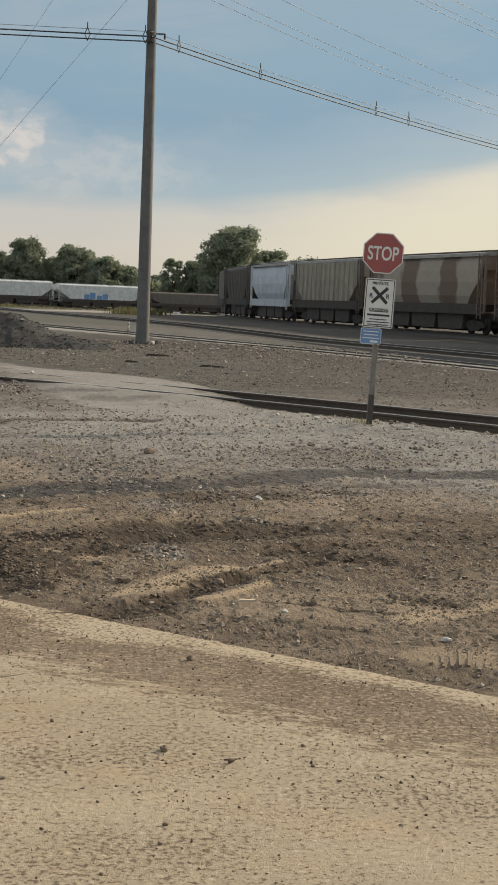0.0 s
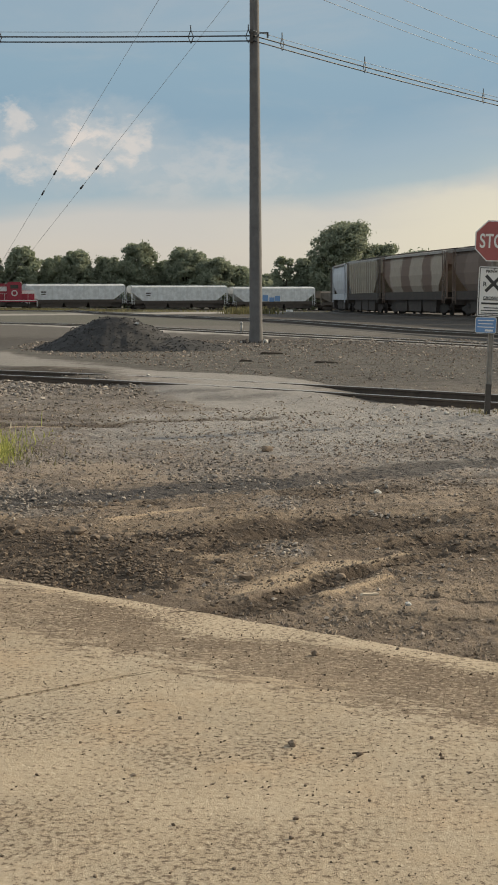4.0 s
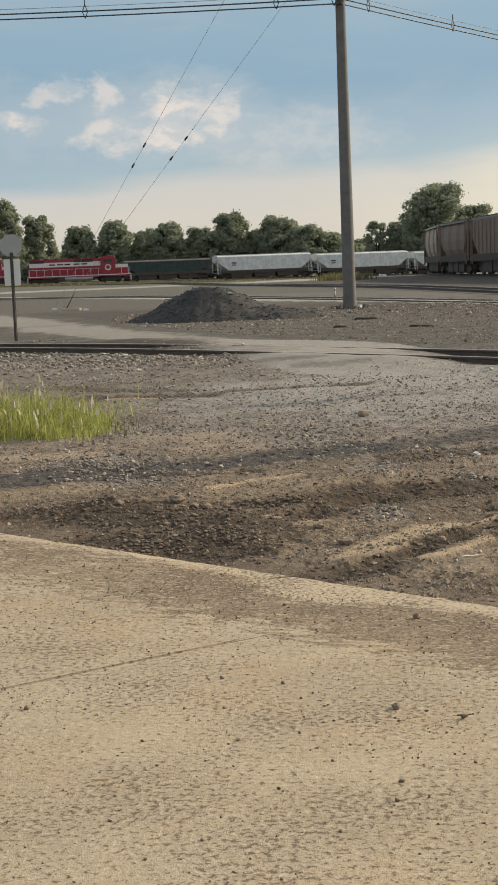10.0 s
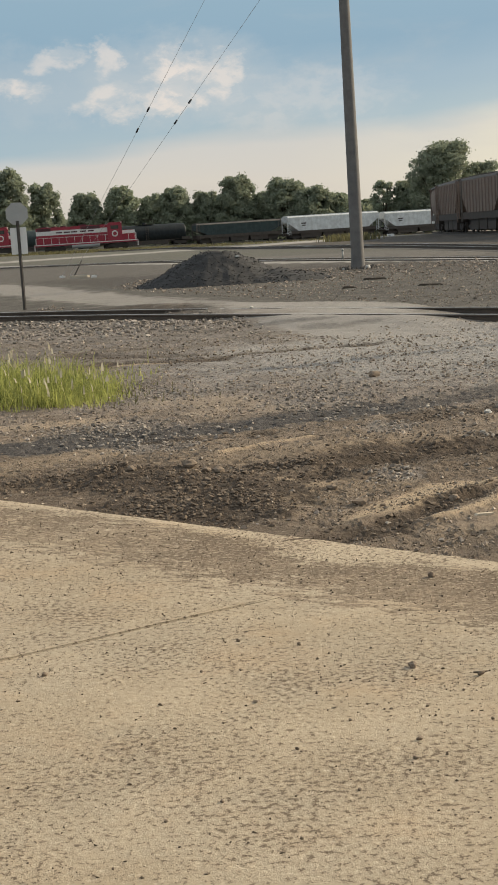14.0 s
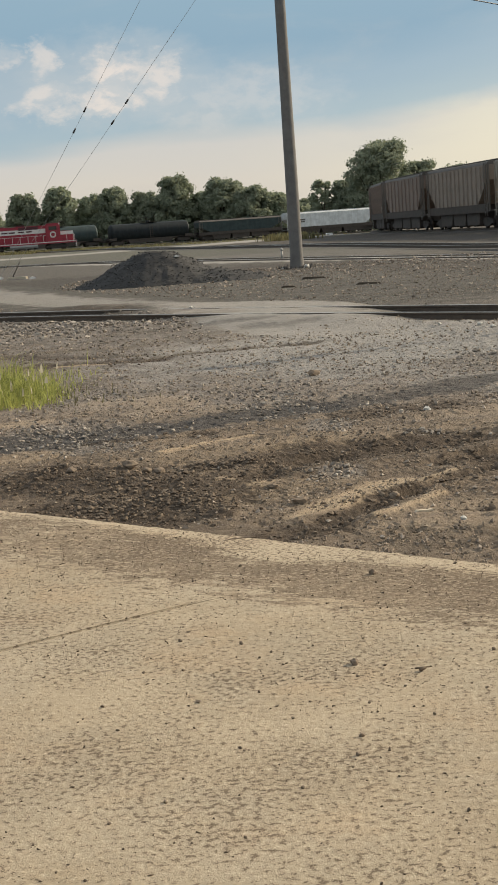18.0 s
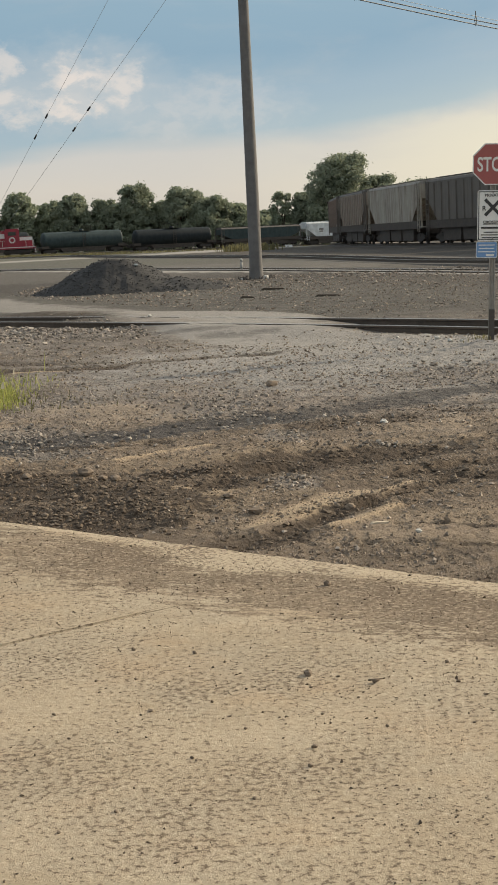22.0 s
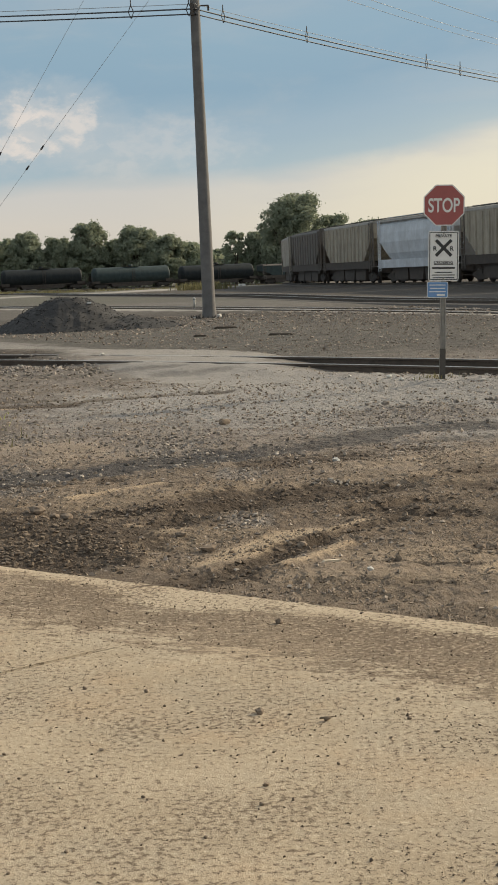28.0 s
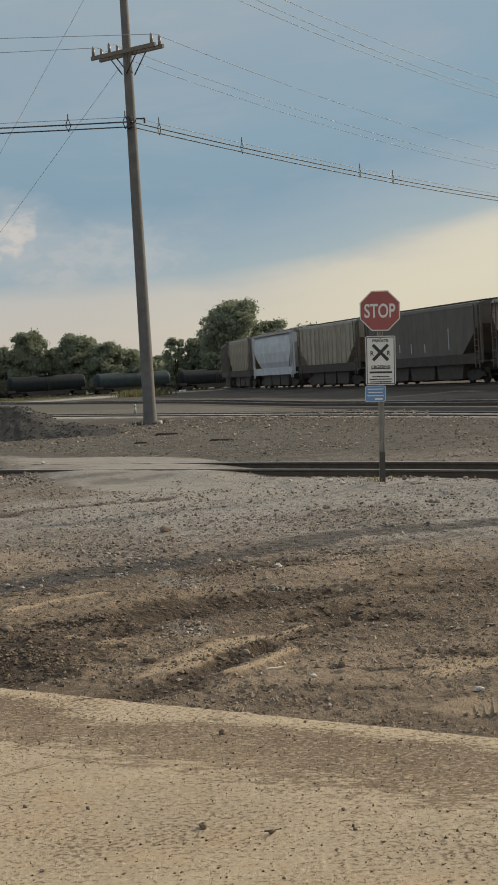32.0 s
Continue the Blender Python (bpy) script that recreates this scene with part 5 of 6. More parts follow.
bundle(hang, right_end, 0.68, [1.67 / 62, 7.15 / 62, 16.6 / 62, 19.7 / 62, 34 / 62], "dark bundled overhead cables sagging away from the pole")
bundle(hang, left_end, 0.45, [0.005, 2.4 / 46, 9.6 / 46, 19.0 / 46, 30.0 / 46], "dark bundled overhead cables strung towards the road")
for k, x in enumerate((-1.5, -0.68, 1.42)):
    top = base + ARM * x + Vector((0, 0, 14.72))
    s = Shape().line(sag(top, top + RIGHT_RUN * 70 + Vector((0, 0, -0.6)), 1.7), 0.011)
    solid("overhead_wire", s, M["thin_wire"], "thin grey overhead wire on pin insulators", "overhead wire", "overhead wires")
    if k != 1:
        s = Shape().line(sag(top, top + LEFT_RUN * 50 + Vector((0, -2 * k, 0.5)), 0.35), 0.011)
        solid("overhead_wire", s, M["thin_wire"], "thin grey overhead wire on pin insulators", "overhead wire", "overhead wires")
for dz, dx in ((18.6, -0.4), (18.5, 0.4), (19.3, 0.0)):
    top = base + ARM * dx + Vector((0, 0, dz))
    s = Shape().line(sag(top, top + RIGHT_RUN * 60 + Vector((0, 0, -1.0)), 1.6), 0.013)
    solid("overhead_wire", s, M["thin_wire"], "thin grey overhead wire near the pole top", "overhead wire", "overhead wires")
for (ax, ay), zt, ins in (((-14.6, 72.0), 18.6, (0.345, 0.39)), ((-14.2, 71.9), 14.0, (0.467, 0.522))):
    foot = Vector((ax, ay, float(land(ax, ay))))
    top = base + Vector((-0.1, 0, zt))
    g = thing("guy_wire", "slanting steel guy wire with dark strain insulators", "guy wire", None, "guy wires")
    part("strand", Shape().line([foot, top], 0.0075), M["guy_steel"], g)
    for f in ins:
        p = foot.lerp(top, f)
        d = (top - foot).normalized() * 0.13
        part("strain_insulator", Shape().tube(p - d, p + d, 0.042, 0.035, 8), M["wire"], g)


# ---------- signs ----------
def words(text, size, name="lettering"):
    c = bpy.data.curves.new(name, "FONT")
    c.body, c.size, c.extrude, c.offset, c.align_x, c.align_y = text, size, 0.0015, 0.018, "CENTER", "CENTER"
    ob = bpy.data.objects.new(name, c)
    scene.collection.objects.link(ob)
    me = bpy.data.meshes.new_from_object(ob.evaluated_get(bpy.context.evaluated_depsgraph_get()))
    bpy.data.objects.remove(ob)
    return me


def lettering(text, high, wide, x, z, material, parent, y=-0.006):
    """Raised letters fitted into a width and a height, facing -y."""
    me = words(text, 1.0)
    co = np.array([v.co[:] for v in me.vertices])
    lo, hi = co.min(0), co.max(0)
    sx, sy = wide / (hi[0] - lo[0]), high / (hi[1] - lo[1])
    for v in me.vertices:
        a, b, c = v.co
        v.co = ((a - (lo[0] + hi[0]) / 2) * sx, y - c, (b - (lo[1] + hi[1]) / 2) * sy)
    me.materials.clear()
    me.materials.append(material)
    return part("lettering", me, material, parent, "", pose(x, 0, z))


def octagon(r):
    return [(r * math.cos(math.pi / 8 + k * math.pi / 4), r * math.sin(math.pi / 8 + k * math.pi / 4)) for k in range(8)]


def round_rect(w, h, r, n=4):
    out = []
    for cx, cz, a0 in ((w / 2 - r, h / 2 - r, 0), (-w / 2 + r, h / 2 - r, 90), (-w / 2 + r, -h / 2 + r, 180), (w / 2 - r, -h / 2 + r, 270)):
        for k in range(n + 1):
            a = radians(a0 + 90 * k / n)
            out.append((cx + r * math.cos(a), cz + r * math.sin(a)))
    return out


def channel_post(h):
    return Shape().slab([(-0.045, 0.0), (-0.03, 0.0), (-0.018, 0.028), (0.018, 0.028), (0.03, 0.0), (0.045, 0.0), (0.045, 0.004), (0.032, 0.004), (0.02, 0.033), (-0.02, 0.033), (-0.032, 0.004), (-0.045, 0.004)], -0.2, h, "z")


def crossing_sign(m, blue, post):
    g = thing("stop_sign", "red stop sign above a white private crossing board", "stop sign", m, "crossing signs")
    part("post", channel_post(2.5), post, g, "metal channel post")
    part("stub", Shape().box(0.004, -0.012, 0.18, 0.085, 0.022, 0.74), M["dark_post"], g, "dark rusted lower stub")
    R8 = 0.61 / 2 / math.cos(math.pi / 8)
    at = pose(0, -0.008, 2.70)
    plate = part("stop_plate", Shape().slab(octagon(R8), -0.002, 0.003), M["sign_back"], g, "octagonal metal plate", at)
    part("border", Shape().slab(octagon(R8 - 0.002), -0.004, -0.001), M["sign_white"], plate, "white rim")
    part("field", Shape().slab(octagon(R8 - 0.018), -0.0055, -0.003), M["sign_red"], plate, "faded red field")
    lettering("STOP", 0.215, 0.47, 0, 0, M["sign_white"], plate, -0.007)
    at = pose(0, -0.008, 1.945)
    board = part("private_sign", Shape().slab(round_rect(0.455, 0.745, 0.03), -0.002, 0.003), M["sign_white"], g, "white private crossing board", at)
    s = Shape()
    for w, h, x, z in ((0.425, 0.012, 0, 0.352), (0.425, 0.012, 0, -0.352), (0.012, 0.715, -0.207, 0), (0.012, 0.715, 0.207, 0)):
        s.box(x, -0.004, z, w, 0.004, h)
    part("border", s, M["sign_black"], board, "thin black border")
    lettering("PRIVATE", 0.045, 0.24, 0, 0.30, M["sign_black"], board)
    lettering("R", 0.07, 0.055, -0.125, 0.11, M["sign_black"], board)
    lettering("R", 0.07, 0.055, 0.125, 0.11, M["sign_black"], board)
    s = Shape()
    for a in (0.80, -0.80):
        s.box(0, -0.004, 0, 0.33, 0.004, 0.048, Matrix.Translation((0, 0, 0.12)) @ Matrix.Rotation(a, 4, "Y"))
    s.box(0, -0.005, 0.12, 0.06, 0.003, 0.06)
    part("crossbuck", s, M["sign_black"], board, "black crossed bars")
    lettering("CROSSING", 0.042, 0.29, 0, -0.095, M["sign_black"], board)
    s = Shape()
    s.box(0, -0.004, -0.125, 0.29, 0.004, 0.012).box(0, -0.004, -0.18, 0.34, 0.004, 0.028)
    for k, w in enumerate((0.26, 0.34, 0.32)):
        s.box(0, -0.004, -0.245 - 0.04 * k, w, 0.004, 0.014)
    part("small_print", s, M["sign_black"], board, "unreadable small print")
    part("bolt", Shape().tube((0, -0.012, 0.335), (0, -0.003, 0.335), 0.012, n=8).tube((0, -0.012, -0.335), (0, -0.003, -0.335), 0.012, n=8), M["galvanised"], board)
    if blue:
        at = pose(-0.085, -0.008, 1.44)
        b = part("blue_plate", Shape().slab(round_rect(0.315, 0.24, 0.025), -0.002, 0.003), M["sign_white"], g, "small blue notice plate", at)
        part("field", Shape().slab(round_rect(0.298, 0.224, 0.02), -0.0045, -0.001), M["sign_blue"], b, "faded blue field")
        s = Shape()
        for k, w in enumerate((0.24, 0.22, 0.25)):
            s.box(0, -0.006, 0.07 - 0.05 * k, w, 0.003, 0.014)
        s.box(0.05, -0.006, -0.08, 0.12, 0.003, 0.03)
        part("small_print", s, M["sign_white"], b, "unreadable white print")
    return g


SX, SY = 3.47, 22.2
crossing_sign(Matrix.Translation((SX, SY, 0.0)) @ Matrix.Rotation(radians(2.3), 4, "Y") @ Matrix.Rotation(radians(-9), 4, "Z"), True, M["galvanised"])
BX, BY = -9.47, 41.0
back = crossing_sign(Matrix.Translation((BX, BY, lift_of(BX, BY) - 0.02)) @ Matrix.Rotation(radians(190), 4, "Z"), False, M["dark_post"])
tagged(back, "grey back of a stop sign and board on a dark post")


# ---------- trees ----------
def crown_mesh(name, wide, tall, seed, material, clumps=26, leaves=2600, leaf=0.34, start=0.12):
    """Many small leaf sprays set on uneven clumps, with gaps between them."""
    g = np.random.default_rng(seed)
    centres, radii = [], []
    for k in range(clumps):
        a, h = g.uniform(0, 2 * np.pi), start + (0.9 - start) * ((k * 0.7548 + 0.1) % 1.0)
        girth = np.sqrt(max(0.04, 1 - ((h - 0.38) / 0.60) ** 2)) if h > 0.38 else 0.82 + 0.18 * h / 0.38
        reach = wide * 0.5 * girth * np.sqrt(g.uniform(0.1, 1.0)) * 0.82
        centres.append((reach * np.cos(a), reach * np.sin(a), tall * h))
        radii.append(g.uniform(0.045, 0.13) * wide * (1.15 - 0.3 * h) * (1.0 if clumps > 60 else 1.25))
    centres, radii = np.array(centres), np.array(radii)
    pick = g.choice(clumps, leaves, p=radii**2 / np.sum(radii**2))
    d = g.normal(size=(leaves, 3))
    d /= np.linalg.norm(d, axis=1)[:, None]
    d[:, 2] = np.where(d[:, 2] < -0.5, -d[:, 2], d[:, 2])
    p = centres[pick] + d * (radii[pick] * (0.70 + 0.38 * g.uniform(0, 1, leaves) + 0.70 * g.uniform(0, 1, leaves) ** 6))[:, None] * np.array([1, 1, 0.85])
    n = d * 1.0 + g.normal(size=(leaves, 3)) * 0.45
    n /= np.linalg.norm(n, axis=1)[:, None]
    u = np.cross(n, g.normal(size=(leaves, 3)))
    u /= np.linalg.norm(u, axis=1)[:, None]
    v = np.cross(n, u)
    s = leaf * g.uniform(0.6, 1.5, (leaves, 1))
    bend = n * s * 0.35
    verts = np.stack([p - u * s, p - v * s * 0.6 + bend * 0.4, p + u * s, p + v * s * 0.7 + bend], 1).reshape(-1, 3)
    faces = np.arange(leaves * 4).reshape(-1, 4)
    faces = np.concatenate([faces[:, [0, 1, 2]], faces[:, [0, 2, 3]]])
    return array_mesh(name, verts, faces, material), centres


def tree(x, y, wide, tall, seed, material, words, leaves=2600, leaf=0.34, start=0.05, bare=0.06, clumps=150):
    t = thing("tree", words, "tree", pose(x, y, float(land(x, y)) - 0.05), "trees behind the yard")
    mesh, centres = crown_mesh("crown", wide, tall * (1 - bare), seed, material, clumps, leaves, leaf, start)
    r = random.Random(seed)
    s = Shape()
    bends = [(0, 0, 0)]
    for k in range(1, 6):
        bends.append((r.uniform(-0.05, 0.05) * wide * k / 5, r.uniform(-0.05, 0.05) * wide * k / 5, tall * 0.8 * k / 5))
    for k in range(5):
        s.tube(bends[k], bends[k + 1], tall * 0.028 * (1 - k / 6), tall * 0.028 * (1 - (k + 1) / 6), 8, False)
    for k in range(0, len(centres), 9):
        c = centres[k]
        root = bends[min(4, 1 + k % 3)]
        s.tube(root, (c[0], c[1], c[2] + tall * bare), tall * 0.009, tall * 0.003, 5, False)
    part("trunk", s, M["bark"], t, "dark trunk with limbs")
    part("crown", mesh, material, t, "dense uneven leafy crown", pose(0, 0, tall * bare))
    return t


GREEN = "broad leafy green tree at the far edge of the yard"
WILLOW = "feathery light green tree at the far edge of the yard"
# place, width, height
TREES = [
    (18.5, 318, 16, 18.6, 1, 0), (26.5, 322, 11, 14.5, 2, 0), (11.5, 326, 8, 11.5, 3, 0), (6.0, 324, 5.5, 11.8, 4, 1), (2.5, 338, 6, 8.0, 5, 0),
    (-4.5, 330, 9, 9.6, 6, 1), (-9.5, 326, 9, 11.0, 7, 0), (-15.5, 330, 11, 13.2, 8, 0), (-21.0, 336, 8, 10.5, 9, 1), (-26.5, 330, 10, 14.6, 10, 0),
    (-33.5, 332, 9, 11.0, 11, 0), (-40.5, 330, 9, 12.4, 12, 0), (-46.0, 334, 8, 11.4, 13, 1), (-52.5, 330, 9, 13.4, 14, 1), (-60.0, 330, 9, 12.0, 15, 0),
    (-67.5, 318, 8, 14.6, 16, 0), (-74.0, 310, 11, 17.6, 17, 0), (-82.0, 312, 12, 17.0, 18, 0), (35.0, 335, 12, 13.0, 19, 0), (46.0, 335, 12, 13.0, 20, 0),
]
for x, y, wide, tall, seed, light in TREES:
    tree(x, y, wide * 1.08, tall * 1.05, seed, M["leaf_light"] if light else M["leaf"], WILLOW if light else GREEN, 26000 if seed in (1, 17, 18) else 5000 if seed == 4 else 17000, 0.28, clumps=36 if seed == 4 else 150)


def hedge():
    """The low growth that closes the gaps under the trees."""
    g = np.random.default_rng(77)
    n = 28000
    x = g.uniform(-130, 110, n)
    y = 335 + g.uniform(-3, 8, n)
    top = 5.6 + 3.0 * fractal(x * 0.12, y * 0.02, 3, 3)
    z = land(x, y) + top * g.uniform(0, 1, n) ** 0.8
    p = np.stack([x, y, z], 1)
    d = g.normal(size=(n, 3)) * 0.6 + np.array([0, -1.0, 0.5])
    d /= np.linalg.norm(d, axis=1)[:, None]
    u = np.cross(d, g.normal(size=(n, 3)))
    u /= np.linalg.norm(u, axis=1)[:, None]
    v = np.cross(d, u)
    s = g.uniform(0.3, 0.75, (n, 1))
    verts = np.stack([p - u * s, p - v * s * 0.7, p + u * s, p + v * s * 0.7 + d * s * 0.3], 1).reshape(-1, 3)
    q = np.arange(n * 4).reshape(-1, 4)
    faces = np.concatenate([q[:, [0, 1, 2]], q[:, [0, 2, 3]]])
    ob = new("undergrowth", array_mesh("undergrowth", verts, faces, M["leaf"]))
    tagged(ob, "dark green undergrowth below the far trees", "undergrowth", "", "stuff")


hedge()


# ---------- gravel heap ----------
def heap_height(x, y):
    r = np.hypot((x + 4.95) / 2.75, (y - 51.3) / 2.3)
    r2 = np.hypot((x + 2.7) / 2.0, (y - 50.6) / 1.6)
    r3 = np.hypot((x + 6.3) / 1.7, (y - 51.5) / 1.7)
    h = np.minimum(1.5 * np.clip(1 - r, 0, 1) ** 0.95, 1.06 + 0.1 * np.clip(1 - r, 0, 1))
    h = np.maximum(h, 0.52 * np.clip(1 - r2, 0, 1) ** 0.8)
    h = np.maximum(h, 0.62 * np.clip(1 - r3, 0, 1) ** 0.8)
    return h * (0.9 + 0.25 * fractal(x * 1.7, y * 1.7, 3, 41)) + (h > 0.02) * (fractal(x * 7, y * 7, 3, 43) - 0.5) * 0.12


def gravel_heap():
    g = thing("gravel_heap", "heap of dark crushed stone beside the pole", "gravel heap")
    xs, ys = np.arange(-8.6, -0.4, 0.09), np.arange(48.2, 54.4, 0.09)
    x, y = np.meshgrid(xs, ys, indexing="ij")
    h = heap_height(x, y)
    z = land(x, y) - 0.08 + h
    n, k = x.shape
    i, j = np.meshgrid(np.arange(n - 1), np.arange(k - 1), indexing="ij")
    faces = np.stack([i * k + j, (i + 1) * k + j, (i + 1) * k + j + 1, i * k + j + 1], -1).reshape(-1, 4)
    part("mound", array_mesh("mound", np.stack([x, y, z], -1).reshape(-1, 3), faces, M["pile"], True), M["pile"], g, "dark stone mound")
    r = np.random.default_rng(5)
    px, py = r.uniform(-8.2, -0.6, 5000), r.uniform(48.4, 54.0, 5000)
    ok = (heap_height(px, py) > 0.05) | (r.uniform(0, 1, 5000) < 0.07)
    px, py = px[ok], py[ok]
    tagged(part("crushed_stone", scatter_mesh("crushed_stone", px, py, land(px, py) - 0.07 + heap_height(px, py), 0.012 + 0.026 * r.uniform(0, 1, len(px)) ** 2, M["pile_stone"], 6), M["pile_stone"], g, "loose crushed stones"), kind="stuff")
    return g


# ---------- stones ----------
_t = (1 + 5**0.5) / 2
ICO_V = np.array([(-1, _t, 0), (1, _t, 0), (-1, -_t, 0), (1, -_t, 0), (0, -1, _t), (0, 1, _t), (0, -1, -_t), (0, 1, -_t), (_t, 0, -1), (_t, 0, 1), (-_t, 0, -1), (-_t, 0, 1)]) / 1.9
ICO_F = np.array([(0, 11, 5), (0, 5, 1), (0, 1, 7), (0, 7, 10), (0, 10, 11), (1, 5, 9), (5, 11, 4), (11, 10, 2), (10, 7, 6), (7, 1, 8), (3, 9, 4), (3, 4, 2), (3, 2, 6), (3, 6, 8), (3, 8, 9), (4, 9, 5), (2, 4, 11), (6, 2, 10), (8, 6, 7), (9, 8, 1)])


OCT_V = np.array([(1, 0, 0), (-1, 0, 0), (0, 1, 0), (0, -1, 0), (0, 0, 1), (0, 0, -1)], float)
OCT_F = np.array([(0, 2, 4), (2, 1, 4), (1, 3, 4), (3, 0, 4), (2, 0, 5), (1, 2, 5), (3, 1, 5), (0, 3, 5)])


def scatter_mesh(name, x, y, z, size, material, seed, fine=False):
    """Many angular stones in one mesh."""
    g = np.random.default_rng(seed)
    n = len(x)
    sv, sf = (OCT_V, OCT_F) if fine else (ICO_V, ICO_F)
    v = sv[None] * g.uniform(0.55, 1.3, (n, len(sv), 1))
    if fine:
        v = v + g.normal(0, 0.25, v.shape)
    squash = g.uniform(0.5, 1.2, (n, 1, 3)) * np.array([1.1, 1.1, 0.8])
    v = v * squash * np.asarray(size)[:, None, None]
    a = g.uniform(0, 2 * np.pi, n)
    c, s = np.cos(a)[:, None], np.sin(a)[:, None]
    v = np.stack([v[:, :, 0] * c - v[:, :, 1] * s, v[:, :, 0] * s + v[:, :, 1] * c, v[:, :, 2]], -1)
    v = v + np.stack([x, y, z], -1)[:, None]
    f = sf[None] + (np.arange(n) * len(sv))[:, None, None]
    return array_mesh(name, v.reshape(-1, 3), f.reshape(-1, 3), material)


gravel_heap()


def scatter_ground():
    g = np.random.default_rng(11)
    n = 60000
    # over the yard between the slab and beyond the first track, thinner far off
    y = 7.0 * (36.0 / 7.0) ** g.uniform(0, 1, n)
    x = g.uniform(-0.30, 0.30, n) * y
    d = beyond_edge(x, y)
    coarse = fractal(x * 0.55, y * 0.55, 4, 51)
    keep = (d > 0.03) & (g.uniform(0, 1, n) < np.clip((coarse - 0.36) * 4.0, 0.12, 1))
    road, _ = near_line(x, y, ROAD)
    for pts, wide, _, _ in RUTS:
        r, _ = near_line(x, y, pts)
        keep &= ~((r < wide * 0.6) & (g.uniform(0, 1, n) < 0.85))
    for pts, wide, _ in SLATE:
        r, _ = near_line(x, y, pts)
        keep &= ~((r < wide * 0.65) & (g.uniform(0, 1, n) < 0.95))
    keep &= (y > 13.5) | (g.uniform(0, 1, n) < 0.45)
    keep &= ~(inside(x, y, PATCH) & (g.uniform(0, 1, n) < 0.93))
    keep &= ~((road < 2.0) & (y > 25) & (g.uniform(0, 1, n) < 0.9))
    for pts, wide, much in TAN:
        r, _ = near_line(x, y, pts)
        keep &= ~((r < wide * 0.8) & (g.uniform(0, 1, n) < much * 0.8))
    x, y = x[keep], y[keep]
    fx = g.uniform(-9, 10, 14000)
    fy = g.uniform(34, 60, 14000)
    road, _ = near_line(fx, fy, ROAD)
    x, y = np.concatenate([x, fx[road > 2.2]]), np.concatenate([y, fy[road > 2.2]])
    size = (0.0038 + 0.015 * g.uniform(0, 1, len(x)) ** 4.2) * (0.75 + y / 22 + 0.03 * np.clip(y - 34, 0, 20))
    ob = new("loose_gravel", scatter_mesh("loose_gravel", x, y, ground_height(x, y) + size * 0.3, size, M["stone"], 12, True))
    tagged(ob, "loose grey and brown stones strewn over the dirt", "gravel", "", "stuff")
    # crumbs of dry dirt
    n = 80000
    y = 1 / g.uniform(1 / 26.0, 1 / 7.0, n)
    x = g.uniform(-0.29, 0.29, n) * y
    keep = (beyond_edge(x, y) > 0.02) & (g.uniform(0, 1, n) < np.clip(3.6 * fractal(x * 1.9, y * 1.9, 4, 71) - 1.2, 0.06, 1))
    for pts, wide, _, _ in RUTS:
        r, _ = near_line(x, y, pts)
        keep &= ~((r < wide * 0.6) & (g.uniform(0, 1, n) < 0.95))
    for pts, wide, _ in SLATE:
        r, _ = near_line(x, y, pts)
        keep &= ~((r < wide * 0.65) & (g.uniform(0, 1, n) < 0.95))
    x, y = x[keep], y[keep]
    size = (0.0036 + 0.013 * g.uniform(0, 1, len(x)) ** 4) * (0.55 + y / 20)
    ob = new("dirt_crumbs", scatter_mesh("dirt_crumbs", x, y, ground_height(x, y) + size * 0.2, size, M["crumb"], 13, True))
    tagged(ob, "fine dry crumbs of tan dirt over the yard", "dirt crumbs", "", "stuff")
    # ridges of coarse stones by the crossing and beside the rail
    n = 4500
    spots = [((-8.6, 33.8), (-2.3, 29.4), 1.1), ((-8.6, 33.2), (-2.3, 29.0), 1.0), ((1.9, 26.2), (5.6, 21.6), 0.5), ((-0.8, 16.5), (0.3, 14.0), 0.8), ((-3.0, 14.6), (-1.6, 13.0), 0.6)]
    xs, ys = [], []
    for (ax, ay), (bx, by), w in spots:
        f = g.uniform(0, 1, n // 5)  # share of the way
        xs.append(ax + f * (bx - ax) + g.normal(0, w, n // 5) * 0.7)
        ys.append(ay + f * (by - ay) + g.normal(0, w, n // 5))
    for cx, cy, hx, hy in STONY:
        many = int(min(2600, 90 + 640 * hx * hy))
        xs.append(cx + g.normal(0, hx * 0.6, many))
        ys.append(cy + g.normal(0, hy * 0.6, many))
    x, y = np.concatenate(xs), np.concatenate(ys)
    road, _ = near_line(x, y, ROAD)
    ok = (beyond_edge(x, y) > 0.1) & ~inside(x, y, PATCH) & ((road > 1.7) | (y < 24))
    x, y = x[ok], y[ok]
    size = (0.005 + 0.024 * g.uniform(0, 1, len(x)) ** 3) * np.where(y > 19, 1.9, 0.95)
    ob = new("coarse_gravel", scatter_mesh("coarse_gravel", x, y, ground_height(x, y) + size * 0.3, size, M["ridge_stone"], 14))
    tagged(ob, "ridges of coarser broken stone beside the crossing", "gravel", "", "stuff")
    n = 30000
    x, y = g.uniform(-2.6, 2.4, n), g.uniform(3.6, 10.5, n)
    rim = beyond_edge(x, y)
    crowd = 0.7 * smooth_step(rim, -0.10, -0.30) * smooth_step(rim, -1.15, -0.75)
    ok = (rim < -0.05) & (g.uniform(0, 1, n) < np.clip(2.6 * fractal(x * 1.6, y * 1.6, 4, 61) - 0.75, 0.1, 1) + crowd)
    x, y = x[ok], y[ok]
    size = 0.0020 + 0.0042 * g.uniform(0, 1, len(x)) ** 4 + 0.006 * g.uniform(0, 1, len(x)) ** 24
